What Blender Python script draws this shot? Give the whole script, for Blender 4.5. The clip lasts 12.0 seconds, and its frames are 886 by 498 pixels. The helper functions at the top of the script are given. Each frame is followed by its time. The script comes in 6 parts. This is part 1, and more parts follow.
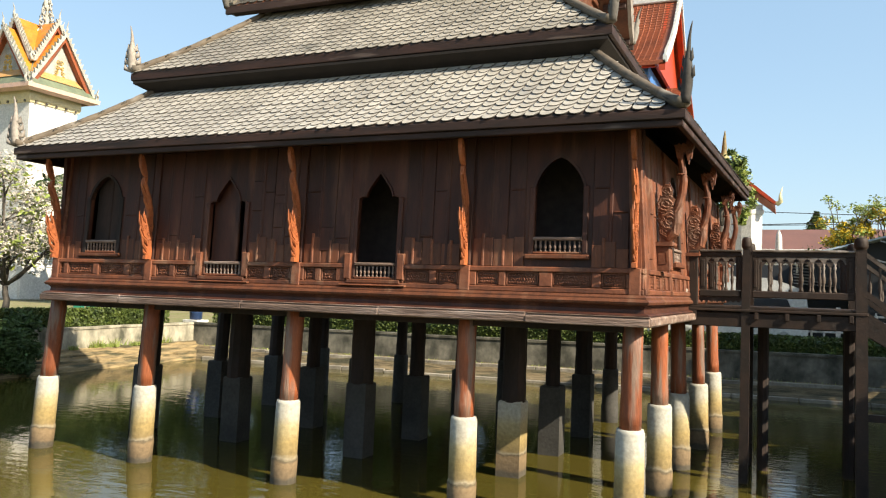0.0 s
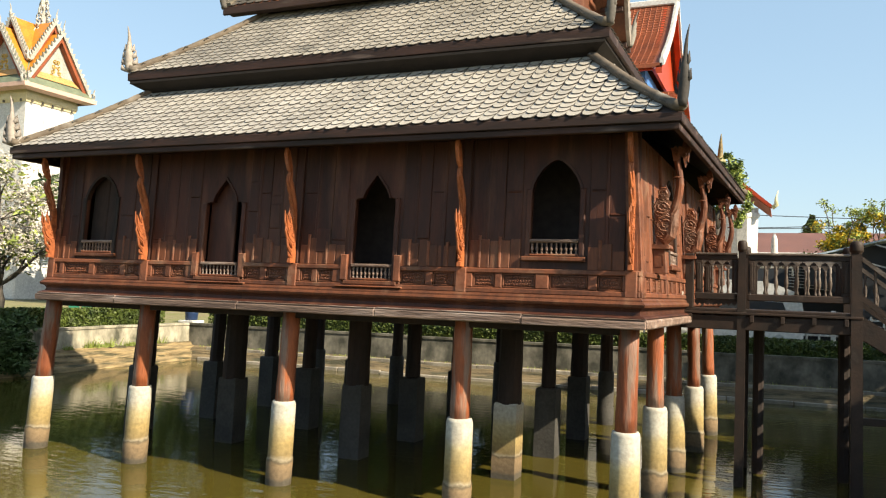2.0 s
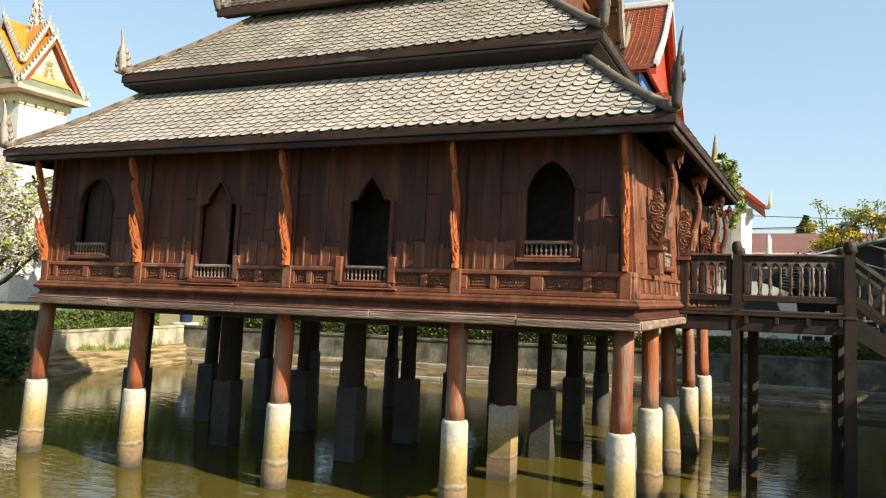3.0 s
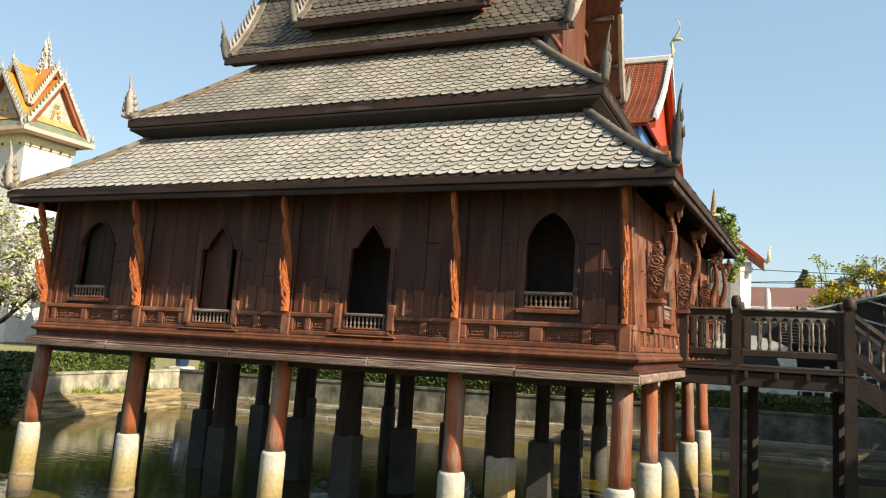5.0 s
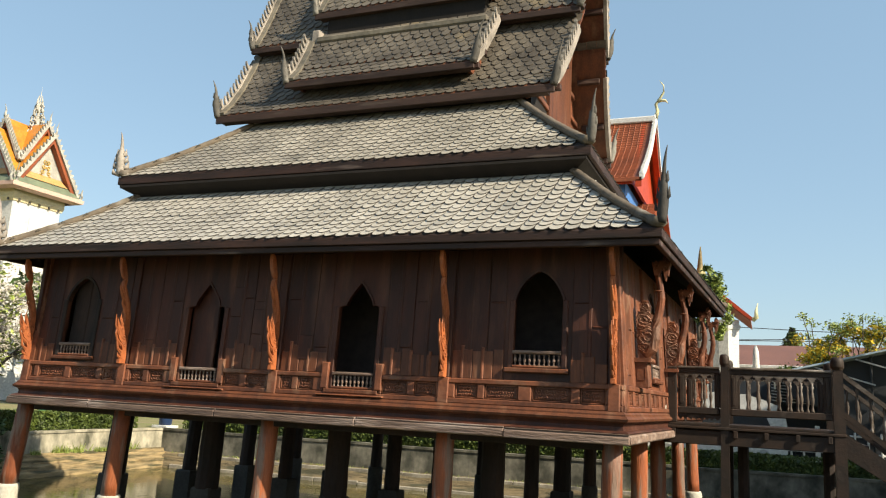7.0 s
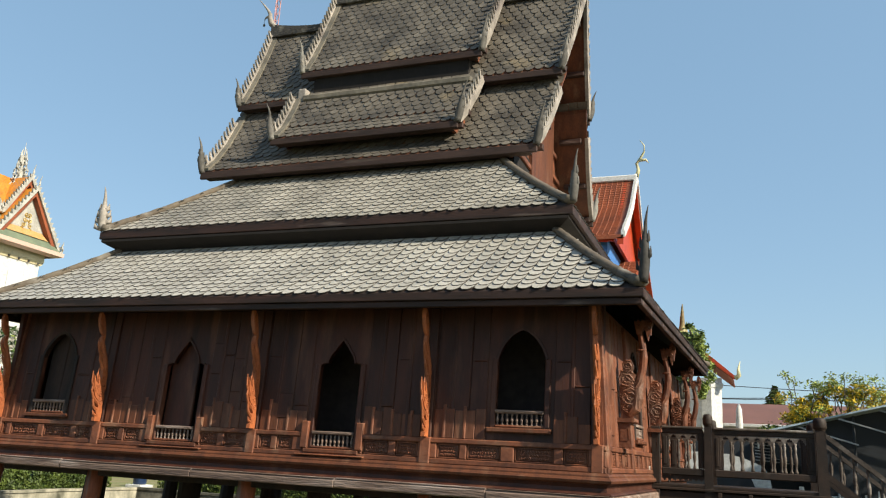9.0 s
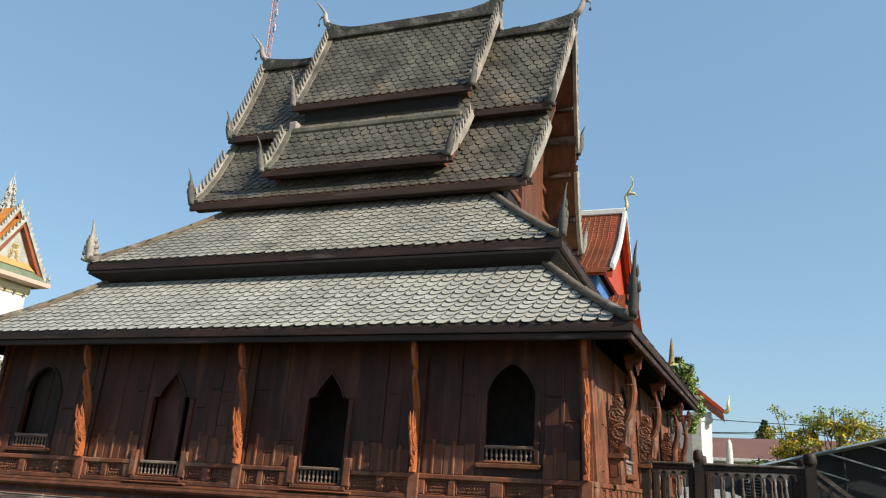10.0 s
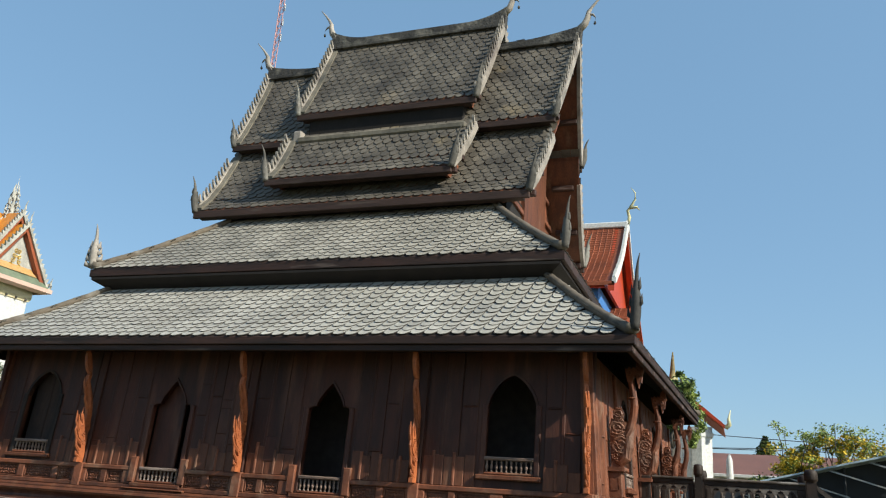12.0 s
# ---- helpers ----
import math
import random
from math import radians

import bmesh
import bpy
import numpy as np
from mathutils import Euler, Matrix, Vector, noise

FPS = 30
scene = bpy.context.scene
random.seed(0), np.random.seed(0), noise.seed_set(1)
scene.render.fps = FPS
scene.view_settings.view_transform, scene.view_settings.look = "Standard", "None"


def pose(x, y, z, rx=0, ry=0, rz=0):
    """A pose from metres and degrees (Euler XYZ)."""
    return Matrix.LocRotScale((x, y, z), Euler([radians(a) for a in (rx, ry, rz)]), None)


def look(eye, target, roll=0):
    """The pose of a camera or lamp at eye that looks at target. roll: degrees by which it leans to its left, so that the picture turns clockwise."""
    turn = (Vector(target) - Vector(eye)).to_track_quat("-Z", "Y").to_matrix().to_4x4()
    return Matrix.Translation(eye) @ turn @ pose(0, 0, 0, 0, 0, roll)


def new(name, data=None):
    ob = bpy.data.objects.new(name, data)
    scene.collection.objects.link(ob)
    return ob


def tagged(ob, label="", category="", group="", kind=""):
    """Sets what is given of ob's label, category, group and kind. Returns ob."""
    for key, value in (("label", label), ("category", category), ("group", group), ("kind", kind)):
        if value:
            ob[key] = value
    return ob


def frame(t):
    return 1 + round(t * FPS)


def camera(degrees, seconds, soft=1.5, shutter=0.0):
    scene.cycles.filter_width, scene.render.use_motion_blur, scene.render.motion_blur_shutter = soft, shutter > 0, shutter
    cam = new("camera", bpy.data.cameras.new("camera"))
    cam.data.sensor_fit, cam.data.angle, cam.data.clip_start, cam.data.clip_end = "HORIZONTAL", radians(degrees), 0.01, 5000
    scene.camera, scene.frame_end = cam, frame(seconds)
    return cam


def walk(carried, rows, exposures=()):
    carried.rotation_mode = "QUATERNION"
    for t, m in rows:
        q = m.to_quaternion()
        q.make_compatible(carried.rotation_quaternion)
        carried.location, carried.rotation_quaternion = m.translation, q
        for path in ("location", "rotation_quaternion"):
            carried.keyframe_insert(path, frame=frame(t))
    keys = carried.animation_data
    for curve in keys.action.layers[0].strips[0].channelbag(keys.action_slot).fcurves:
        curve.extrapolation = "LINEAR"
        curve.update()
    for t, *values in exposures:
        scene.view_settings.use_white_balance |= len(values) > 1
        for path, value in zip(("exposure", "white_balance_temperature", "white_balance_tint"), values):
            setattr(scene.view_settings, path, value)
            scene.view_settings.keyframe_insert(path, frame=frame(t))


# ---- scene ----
cam = camera(58.0, 12.0, soft=1.2)
PATH = [
    (0, (1.552, -9.823, 2.955), (-2.409, -0.654, 3.440), 1.73),
    (0.5, (1.552, -9.819, 2.951), (-2.365, -0.629, 3.421), 1.88),
    (1, (1.548, -9.827, 2.952), (-2.381, -0.646, 3.457), 2.10),
    (1.5, (1.550, -9.830, 2.954), (-2.370, -0.644, 3.461), 2.02),
    (2, (1.549, -9.826, 2.954), (-2.369, -0.639, 3.462), 1.99),
    (2.5, (1.556, -9.831, 2.953), (-2.339, -0.636, 3.497), 1.81),
    (3, (1.550, -9.825, 2.962), (-2.310, -0.614, 3.487), 1.82),
    (3.2, (1.560, -9.814, 2.965), (-2.286, -0.603, 3.575), 1.81),
    (4.8, (1.561, -9.849, 2.986), (-2.321, -0.697, 4.067), 2.58),
    (5, (1.548, -9.852, 2.980), (-2.305, -0.692, 4.098), 2.87),
    (5.5, (1.546, -9.856, 2.984), (-2.250, -0.695, 4.275), 2.94),
    (6, (1.544, -9.862, 2.993), (-2.255, -0.722, 4.418), 3.61),
    (6.5, (1.550, -9.876, 2.997), (-2.198, -0.747, 4.615), 3.51),
    (7, (1.555, -9.883, 3.002), (-2.156, -0.778, 4.824), 2.97),
    (7.2, (1.553, -9.887, 3.014), (-2.156, -0.795, 4.908), 2.84),
    (8.8, (1.565, -9.900, 3.036), (-1.936, -0.852, 5.461), 2.97),
    (9, (1.562, -9.896, 3.031), (-1.932, -0.869, 5.539), 3.17),
    (9.5, (1.575, -9.909, 3.029), (-1.873, -0.904, 5.679), 3.12),
    (10, (1.559, -9.889, 3.050), (-1.795, -0.926, 5.951), 3.25),
    (10.5, (1.561, -9.901, 3.047), (-1.750, -0.989, 6.145), 3.23),
    (11, (1.548, -9.905, 3.044), (-1.794, -0.993, 6.112), 4.02),
    (11.5, (1.550, -9.916, 3.037), (-1.846, -1.022, 6.096), 4.34),
    (12, (1.554, -9.909, 3.036), (-1.815, -0.995, 6.069), 4.07),
]
EXPO = [(0, 1.13, 7400, 8), (2, 1.13, 7700, 8), (3, 1.12, 7700, 8), (7, 0.87, 7500, 6), (10.5, 0.61, 6500, 3), (12, 0.55, 6350, 2)]
walk(cam, [(t, look(eye, target, roll)) for t, eye, target, roll in PATH], exposures=EXPO)

# ---- light ----
SUN = Vector((1.0, -0.27, 0.79)).normalized()
world = bpy.data.worlds.new("sky")
scene.world = world
world.use_nodes = True
wn = world.node_tree
sky = wn.nodes.new("ShaderNodeTexSky")
sky.sky_type = "NISHITA"
sky.sun_disc = False
sky.sun_elevation = radians(37.3)
sky.sun_rotation = radians(105.1)
sky.air_density, sky.dust_density, sky.ozone_density = 1.0, 1.4, 0.4
bg = wn.nodes["Background"]
bg.inputs[1].default_value = 0.107
# an even summer haze over the clear sky
haze = wn.nodes.new("ShaderNodeMix")
haze.data_type = "RGBA"
haze.inputs[0].default_value = 0.52
haze.inputs[7].default_value = (1.70, 3.02, 4.85, 1)
wn.links.new(sky.outputs[0], haze.inputs[6])
wn.links.new(haze.outputs[2], bg.inputs[0])
sun = new("sun", bpy.data.lights.new("sun", "SUN"))
sun.data.energy, sun.data.angle, sun.data.color = 5.0, radians(0.6), (1.0, 0.93, 0.82)
sun.rotation_euler = SUN.to_track_quat("Z", "Y").to_euler()


# ---- materials ----
def material(name, colour, other=None, rough=0.7, scale=4.0, stretch=(1, 1, 1), bump=0.3, fine=40.0, metal=0.0, vary=0.15, spots=None,
             spot_scale=1.2, spot_cut=(0.5, 0.65), spec=0.35, bump_dist=0.01):
    """A worn surface: two colours mixed by broad noise, darkened and lightened by fine grain and piece by piece, with optional stains."""
    m = bpy.data.materials.new(name)
    m.use_nodes = True
    t = m.node_tree
    N, L = t.nodes, t.links
    p = N["Principled BSDF"]
    p.inputs["Roughness"].default_value = rough
    p.inputs["Metallic"].default_value = metal
    p.inputs["Specular IOR Level"].default_value = spec
    geo = N.new("ShaderNodeNewGeometry")
    mp = N.new("ShaderNodeMapping")
    mp.inputs["Scale"].default_value = stretch
    L.new(geo.outputs["Position"], mp.inputs[0])
    n1 = N.new("ShaderNodeTexNoise")
    n1.inputs["Scale"].default_value, n1.inputs["Detail"].default_value = scale, 5
    L.new(mp.outputs[0], n1.inputs["Vector"])
    r1 = N.new("ShaderNodeMapRange")
    r1.inputs[1].default_value, r1.inputs[2].default_value = 0.32, 0.68
    L.new(n1.outputs[0], r1.inputs[0])
    mix = N.new("ShaderNodeMix")
    mix.data_type = "RGBA"
    mix.inputs[6].default_value = (*colour, 1)
    mix.inputs[7].default_value = (*(other or tuple(c * 0.6 for c in colour)), 1)
    L.new(r1.outputs[0], mix.inputs[0])
    out = mix.outputs[2]
    if spots:
        n3 = N.new("ShaderNodeTexNoise")
        n3.inputs["Scale"].default_value, n3.inputs["Detail"].default_value = spot_scale, 6
        L.new(mp.outputs[0], n3.inputs["Vector"])
        r3 = N.new("ShaderNodeMapRange")
        r3.inputs[1].default_value, r3.inputs[2].default_value = spot_cut
        L.new(n3.outputs[0], r3.inputs[0])
        m3 = N.new("ShaderNodeMix")
        m3.data_type = "RGBA"
        m3.inputs[7].default_value = (*spots, 1)
        L.new(out, m3.inputs[6])
        L.new(r3.outputs[0], m3.inputs[0])
        out = m3.outputs[2]
    n2 = N.new("ShaderNodeTexNoise")
    n2.inputs["Scale"].default_value, n2.inputs["Detail"].default_value = fine, 4
    L.new(mp.outputs[0], n2.inputs["Vector"])
    info = N.new("ShaderNodeObjectInfo")
    a = N.new("ShaderNodeMath")
    a.operation = "ADD"
    L.new(info.outputs["Random"], a.inputs[0])
    L.new(geo.outputs["Random Per Island"], a.inputs[1])
    fr = N.new("ShaderNodeMath")
    fr.operation = "FRACT"
    L.new(a.outputs[0], fr.inputs[0])
    s = N.new("ShaderNodeMath")
    s.operation = "MULTIPLY_ADD"
    s.inputs[1].default_value, s.inputs[2].default_value = vary * 2, 0.55 - vary
    L.new(fr.outputs[0], s.inputs[0])
    s2 = N.new("ShaderNodeMath")
    s2.operation = "MULTIPLY_ADD"
    s2.inputs[1].default_value = 0.9
    L.new(n2.outputs[0], s2.inputs[0])
    L.new(s.outputs[0], s2.inputs[2])
    hsv = N.new("ShaderNodeHueSaturation")
    L.new(out, hsv.inputs["Color"])
    L.new(s2.outputs[0], hsv.inputs["Value"])
    L.new(hsv.outputs[0], p.inputs["Base Color"])
    if bump:
        b = N.new("ShaderNodeBump")
        b.inputs["Strength"].default_value, b.inputs["Distance"].default_value = bump, bump_dist
        L.new(n2.outputs[0], b.inputs["Height"])
        L.new(b.outputs[0], p.inputs["Normal"])
    return m


def plain(name, colour, rough=0.6, metal=0.0):
    return material(name, colour, tuple(c * 0.85 for c in colour), rough, 3, bump=0.1, vary=0.05, metal=metal)


# one red wood in shaded, lit and half-lit tones, the light put into colour
WOOD_SHADED = material("shaded_red_wood", (0.061, 0.0165, 0.0078), (0.027, 0.0084, 0.0046), 0.6, 1.6, (3, 3, 0.5), 0.4, 14, spots=(0.095, 0.037, 0.021), spot_cut=(0.54, 0.72), vary=0.2)
WOOD_LIT = material("lit_red_wood", (0.195, 0.064, 0.030), (0.085, 0.030, 0.016), 0.62, 2.4, (1.2, 1.2, 1.2), 0.6, 18, spots=(0.20, 0.105, 0.065), spot_scale=2.2, spot_cut=(0.56, 0.72))
WOOD_MID = material("half_lit_red_wood", (0.13, 0.042, 0.018), (0.07, 0.024, 0.012), 0.6, 2.0, (3, 3, 0.6), 0.5, 14, spots=(0.15, 0.07, 0.04), spot_cut=(0.56, 0.7))
CARVED = material("carved_red_wood", (0.36, 0.105, 0.036), (0.23, 0.066, 0.025), 0.6, 3, (1, 1, 1), 0.4, 25, spots=(0.2, 0.15, 0.12), spot_cut=(0.6, 0.72))
NAGA = material("dark_carved_red_wood", (0.185, 0.060, 0.027), (0.075, 0.027, 0.015), 0.6, 4, (1, 1, 1), 0.5, 25, spots=(0.19, 0.12, 0.09), spot_cut=(0.58, 0.72))
GREYWOOD = material("weathered_grey_brown_wood", (0.23, 0.155, 0.12), (0.10, 0.066, 0.053), 0.75, 2.2, (0.6, 3, 6), 0.9, 10, spots=(0.29, 0.23, 0.20), spot_cut=(0.52, 0.68), bump_dist=0.02)
# near-black boards that carry the shade under the eaves in their colour
SHADE_BLACK = material("shade_black_recess_boards", (0.013, 0.0095, 0.008), (0.008, 0.006, 0.005), 0.85, 2.0, (2, 2, 0.6), 0.4, 12)
PALEGOLD = material("faded_gilt", (0.50, 0.46, 0.27), (0.36, 0.34, 0.20), 0.5, 4, bump=0.3, fine=12)
FASCIA = material("dark_eave_wood", (0.048, 0.021, 0.015), (0.014, 0.008, 0.0065), 0.7, 1.4, (0.7, 3, 6), 0.5, 9, spots=(0.14, 0.10, 0.085), spot_cut=(0.60, 0.72))
FASCIA_DARK = material("dark_brown_eave_wood", (0.046, 0.024, 0.018), (0.020, 0.011, 0.009), 0.75, 1.4, (0.7, 3, 6), 0.5, 9, spots=(0.07, 0.05, 0.04), spot_cut=(0.6, 0.72))
DARKHORN = material("blackened_finial", (0.05, 0.045, 0.042), (0.028, 0.026, 0.024), 0.8, 4, bump=0.5, fine=20)
HORN = material("grey_weathered_finial", (0.11, 0.10, 0.088), (0.05, 0.046, 0.04), 0.8, 4, bump=0.5, fine=20, spots=(0.2, 0.19, 0.17), spot_cut=(0.55, 0.7))
VERGE = material("pale_verge_mortar", (0.175, 0.152, 0.118), (0.085, 0.075, 0.06), 0.85, 3, bump=0.6, fine=14, spots=(0.07, 0.065, 0.055), spot_cut=(0.55, 0.7))
# timber of undersides and interiors, its near-black colour includes the shade there
BLACKWOOD = material("shade_dark_timber", (0.028, 0.018, 0.015), (0.015, 0.011, 0.009), 0.8, 2.0, (2, 2, 0.6), 0.4, 12, spots=(0.04, 0.022, 0.016))
DECKWOOD = material("old_deck_timber", (0.031, 0.0165, 0.0105), (0.011, 0.007, 0.0052), 0.65, 2.4, (1.5, 3, 1.5), 0.35, 18, spots=(0.08, 0.056, 0.043), spot_scale=2.4, spot_cut=(0.61, 0.80))
RAILWOOD = material("grey_baluster_wood", (0.095, 0.073, 0.06), (0.04, 0.029, 0.023), 0.7, 3.0, (1, 1, 2), 0.6, 14, spots=(0.25, 0.22, 0.20), spot_cut=(0.58, 0.72))
INNER = material("dusty_inner_plaster", (0.085, 0.068, 0.066), (0.06, 0.048, 0.047), 0.9, 1.2, bump=0.2, fine=9)
OLDGILT = material("tarnished_gilt", (0.22, 0.15, 0.055), (0.10, 0.075, 0.03), 0.6, 5, bump=0.4, fine=14, spots=(0.32, 0.27, 0.12))
TILE = material("weathered_wood_shingle", (0.385, 0.357, 0.315), (0.29, 0.267, 0.233), 0.5, 1.1, (1, 1, 1), 0.4, 22, vary=0.10, spots=(0.24, 0.225, 0.205), spot_scale=1.6, spot_cut=(0.56, 0.78), spec=0.4)
TILE_MID = material("grey_wood_shingle", (0.335, 0.303, 0.256), (0.20, 0.18, 0.151), 0.55, 1.0, (1, 1, 1), 0.4, 22, vary=0.12, spots=(0.15, 0.14, 0.12), spot_scale=1.2, spot_cut=(0.52, 0.74))
TILE_OLD = material("mossy_wood_shingle", (0.122, 0.103, 0.081), (0.052, 0.043, 0.034), 0.6, 1.6, (1, 1, 1), 0.5, 22, vary=0.2, spots=(0.20, 0.15, 0.085), spot_scale=0.9, spot_cut=(0.62, 0.78))
HIP = material("brown_hip_mortar", (0.135, 0.108, 0.08), (0.075, 0.058, 0.044), 0.8, 1.6, (1, 1, 1), 0.35, 16, spots=(0.26, 0.235, 0.20), spot_scale=1.6, spot_cut=(0.60, 0.76))
RIDGE = material("dark_ridge_mortar", (0.055, 0.05, 0.045), (0.03, 0.027, 0.025), 0.85, 3, bump=0.8, fine=15, spots=(0.13, 0.118, 0.10), spot_scale=2.2, spot_cut=(0.50, 0.62), bump_dist=0.03)
PALEWOOD = material("pale_weathered_carving", (0.33, 0.29, 0.255), (0.18, 0.16, 0.14), 0.75, 3, bump=0.5, fine=20, spots=(0.12, 0.10, 0.09), spot_cut=(0.58, 0.72))
PILLAR = material("worn_red_pillar_paint", (0.28, 0.080, 0.030), (0.15, 0.044, 0.021), 0.6, 1.5, (4, 4, 0.5), 0.9, 16, spots=(0.19, 0.125, 0.095), spot_scale=2.2, spot_cut=(0.50, 0.62))
CONCRETE = material("dark_concrete", (0.06, 0.057, 0.052), (0.035, 0.034, 0.031), 0.85, 2, bump=0.5, fine=20)
BANKWALL = material("stained_render_wall", (0.34, 0.31, 0.24), (0.17, 0.16, 0.12), 0.9, 2.6, (1.1, 1.1, 0.7), 0.7, 9, spots=(0.06, 0.06, 0.042), spot_scale=1.5, spot_cut=(0.50, 0.66))
DARKWALL = material("dark_grey_render", (0.19, 0.175, 0.14), (0.09, 0.086, 0.068), 0.9, 2.6, (1.0, 1.0, 0.8), 0.7, 9, spots=(0.045, 0.045, 0.034), spot_scale=1.5, spot_cut=(0.46, 0.64))
SOIL = material("sandy_bank_soil", (0.30, 0.22, 0.115), (0.11, 0.085, 0.048), 0.95, 2.2, (0.6, 0.6, 7), bump=0.9, fine=7, bump_dist=0.05, spots=(0.06, 0.055, 0.03), spot_scale=1.5, spot_cut=(0.5, 0.62))
DARKSOIL = material("dark_bank_soil", (0.16, 0.12, 0.068), (0.07, 0.056, 0.034), 0.95, 2.2, (0.6, 0.6, 7), bump=0.9, fine=7, bump_dist=0.05, spots=(0.045, 0.042, 0.025), spot_scale=1.5, spot_cut=(0.5, 0.62))
COPING = material("pale_concrete_kerb", (0.30, 0.27, 0.22), (0.16, 0.14, 0.11), 0.9, 2, bump=0.4, fine=14)
GRASS = material("dry_grass_ground", (0.16, 0.17, 0.06), (0.22, 0.18, 0.10), 0.95, 0.6, bump=0.8, fine=6, bump_dist=0.05)
HEDGE = material("hedge_leaf", (0.085, 0.115, 0.02), (0.035, 0.055, 0.012), 0.6, 3, bump=0, vary=0.3)
LEAF = material("dark_leaf", (0.05, 0.095, 0.025), (0.03, 0.055, 0.015), 0.55, 3, bump=0, vary=0.3)
BRIGHTLEAF = material("bright_leaf", (0.27, 0.32, 0.075), (0.15, 0.20, 0.05), 0.55, 3, bump=0, vary=0.3)
YELLOW = material("yellow_blossom", (0.55, 0.38, 0.02), (0.42, 0.29, 0.02), 0.6, 3, bump=0, vary=0.2)
PETAL = material("white_blossom", (0.46, 0.43, 0.38), (0.30, 0.27, 0.22), 0.6, 3, bump=0, vary=0.25)
BARK = material("grey_bark", (0.10, 0.085, 0.07), (0.05, 0.043, 0.037), 0.9, 4, bump=0.8, fine=15)
WHITE = material("white_limewash", (0.57, 0.56, 0.54), (0.50, 0.49, 0.475), 0.8, 0.8, bump=0.1, fine=10, vary=0.03)
AGEDWHITE = material("aged_white_stucco", (0.42, 0.40, 0.36), (0.27, 0.26, 0.235), 0.8, 1.5, bump=0.3, fine=10, vary=0.06)
CREAM = plain("cream_paint", (0.72, 0.62, 0.40))
ORANGE = material("orange_glazed_tile", (0.50, 0.20, 0.03), (0.36, 0.14, 0.025), 0.35, 2, bump=0.3, fine=8, vary=0.1)
GREENTILE = material("green_glazed_tile", (0.17, 0.20, 0.13), (0.12, 0.145, 0.10), 0.35, 2, bump=0.2)
OCHRE = material("pale_ochre_tile", (0.46, 0.235, 0.075), (0.40, 0.25, 0.115), 0.5, 3, bump=0.3, fine=9, vary=0.1)
PINKISH = plain("faded_pink_paint", (0.60, 0.40, 0.33))
GOLD = material("gilt_paint", (0.65, 0.43, 0.10), (0.5, 0.32, 0.08), 0.35, 3, bump=0.2, metal=0.4)
REDPAINT = material("red_lacquer_paint", (0.42, 0.048, 0.012), (0.31, 0.034, 0.01), 0.5, 2, bump=0.1, vary=0.05)
REDTILE = material("red_clay_roof_tile", (0.28, 0.075, 0.03), (0.19, 0.052, 0.024), 0.6, 0.8, bump=0.3, fine=8, vary=0.12)
BROWNROOF = material("brown_sheet_roof", (0.16, 0.075, 0.06), (0.11, 0.055, 0.045), 0.6, 0.4, bump=0.1)
BLUE = plain("blue_paint", (0.05, 0.16, 0.42))
NAVY = plain("dark_blue_plastic", (0.015, 0.035, 0.09), 0.4)
TEAL = plain("green_plastic", (0.015, 0.13, 0.09), 0.4)
TARP = material("dark_canopy_sheet", (0.025, 0.028, 0.034), (0.016, 0.018, 0.022), 0.6, 1, bump=0.2)
PALEBLUE = plain("pale_blue_sheet", (0.42, 0.52, 0.60), 0.5)
METAL = plain("galvanised_steel", (0.4, 0.4, 0.4), 0.5, 0.8)
MASTRED = plain("mast_red_paint", (0.48, 0.22, 0.20))
CABLE = plain("black_cable", (0.03, 0.03, 0.03))
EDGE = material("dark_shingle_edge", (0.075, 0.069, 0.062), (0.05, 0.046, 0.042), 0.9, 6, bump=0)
DARK = plain("unlit_board", (0.03, 0.022, 0.018), 0.9)


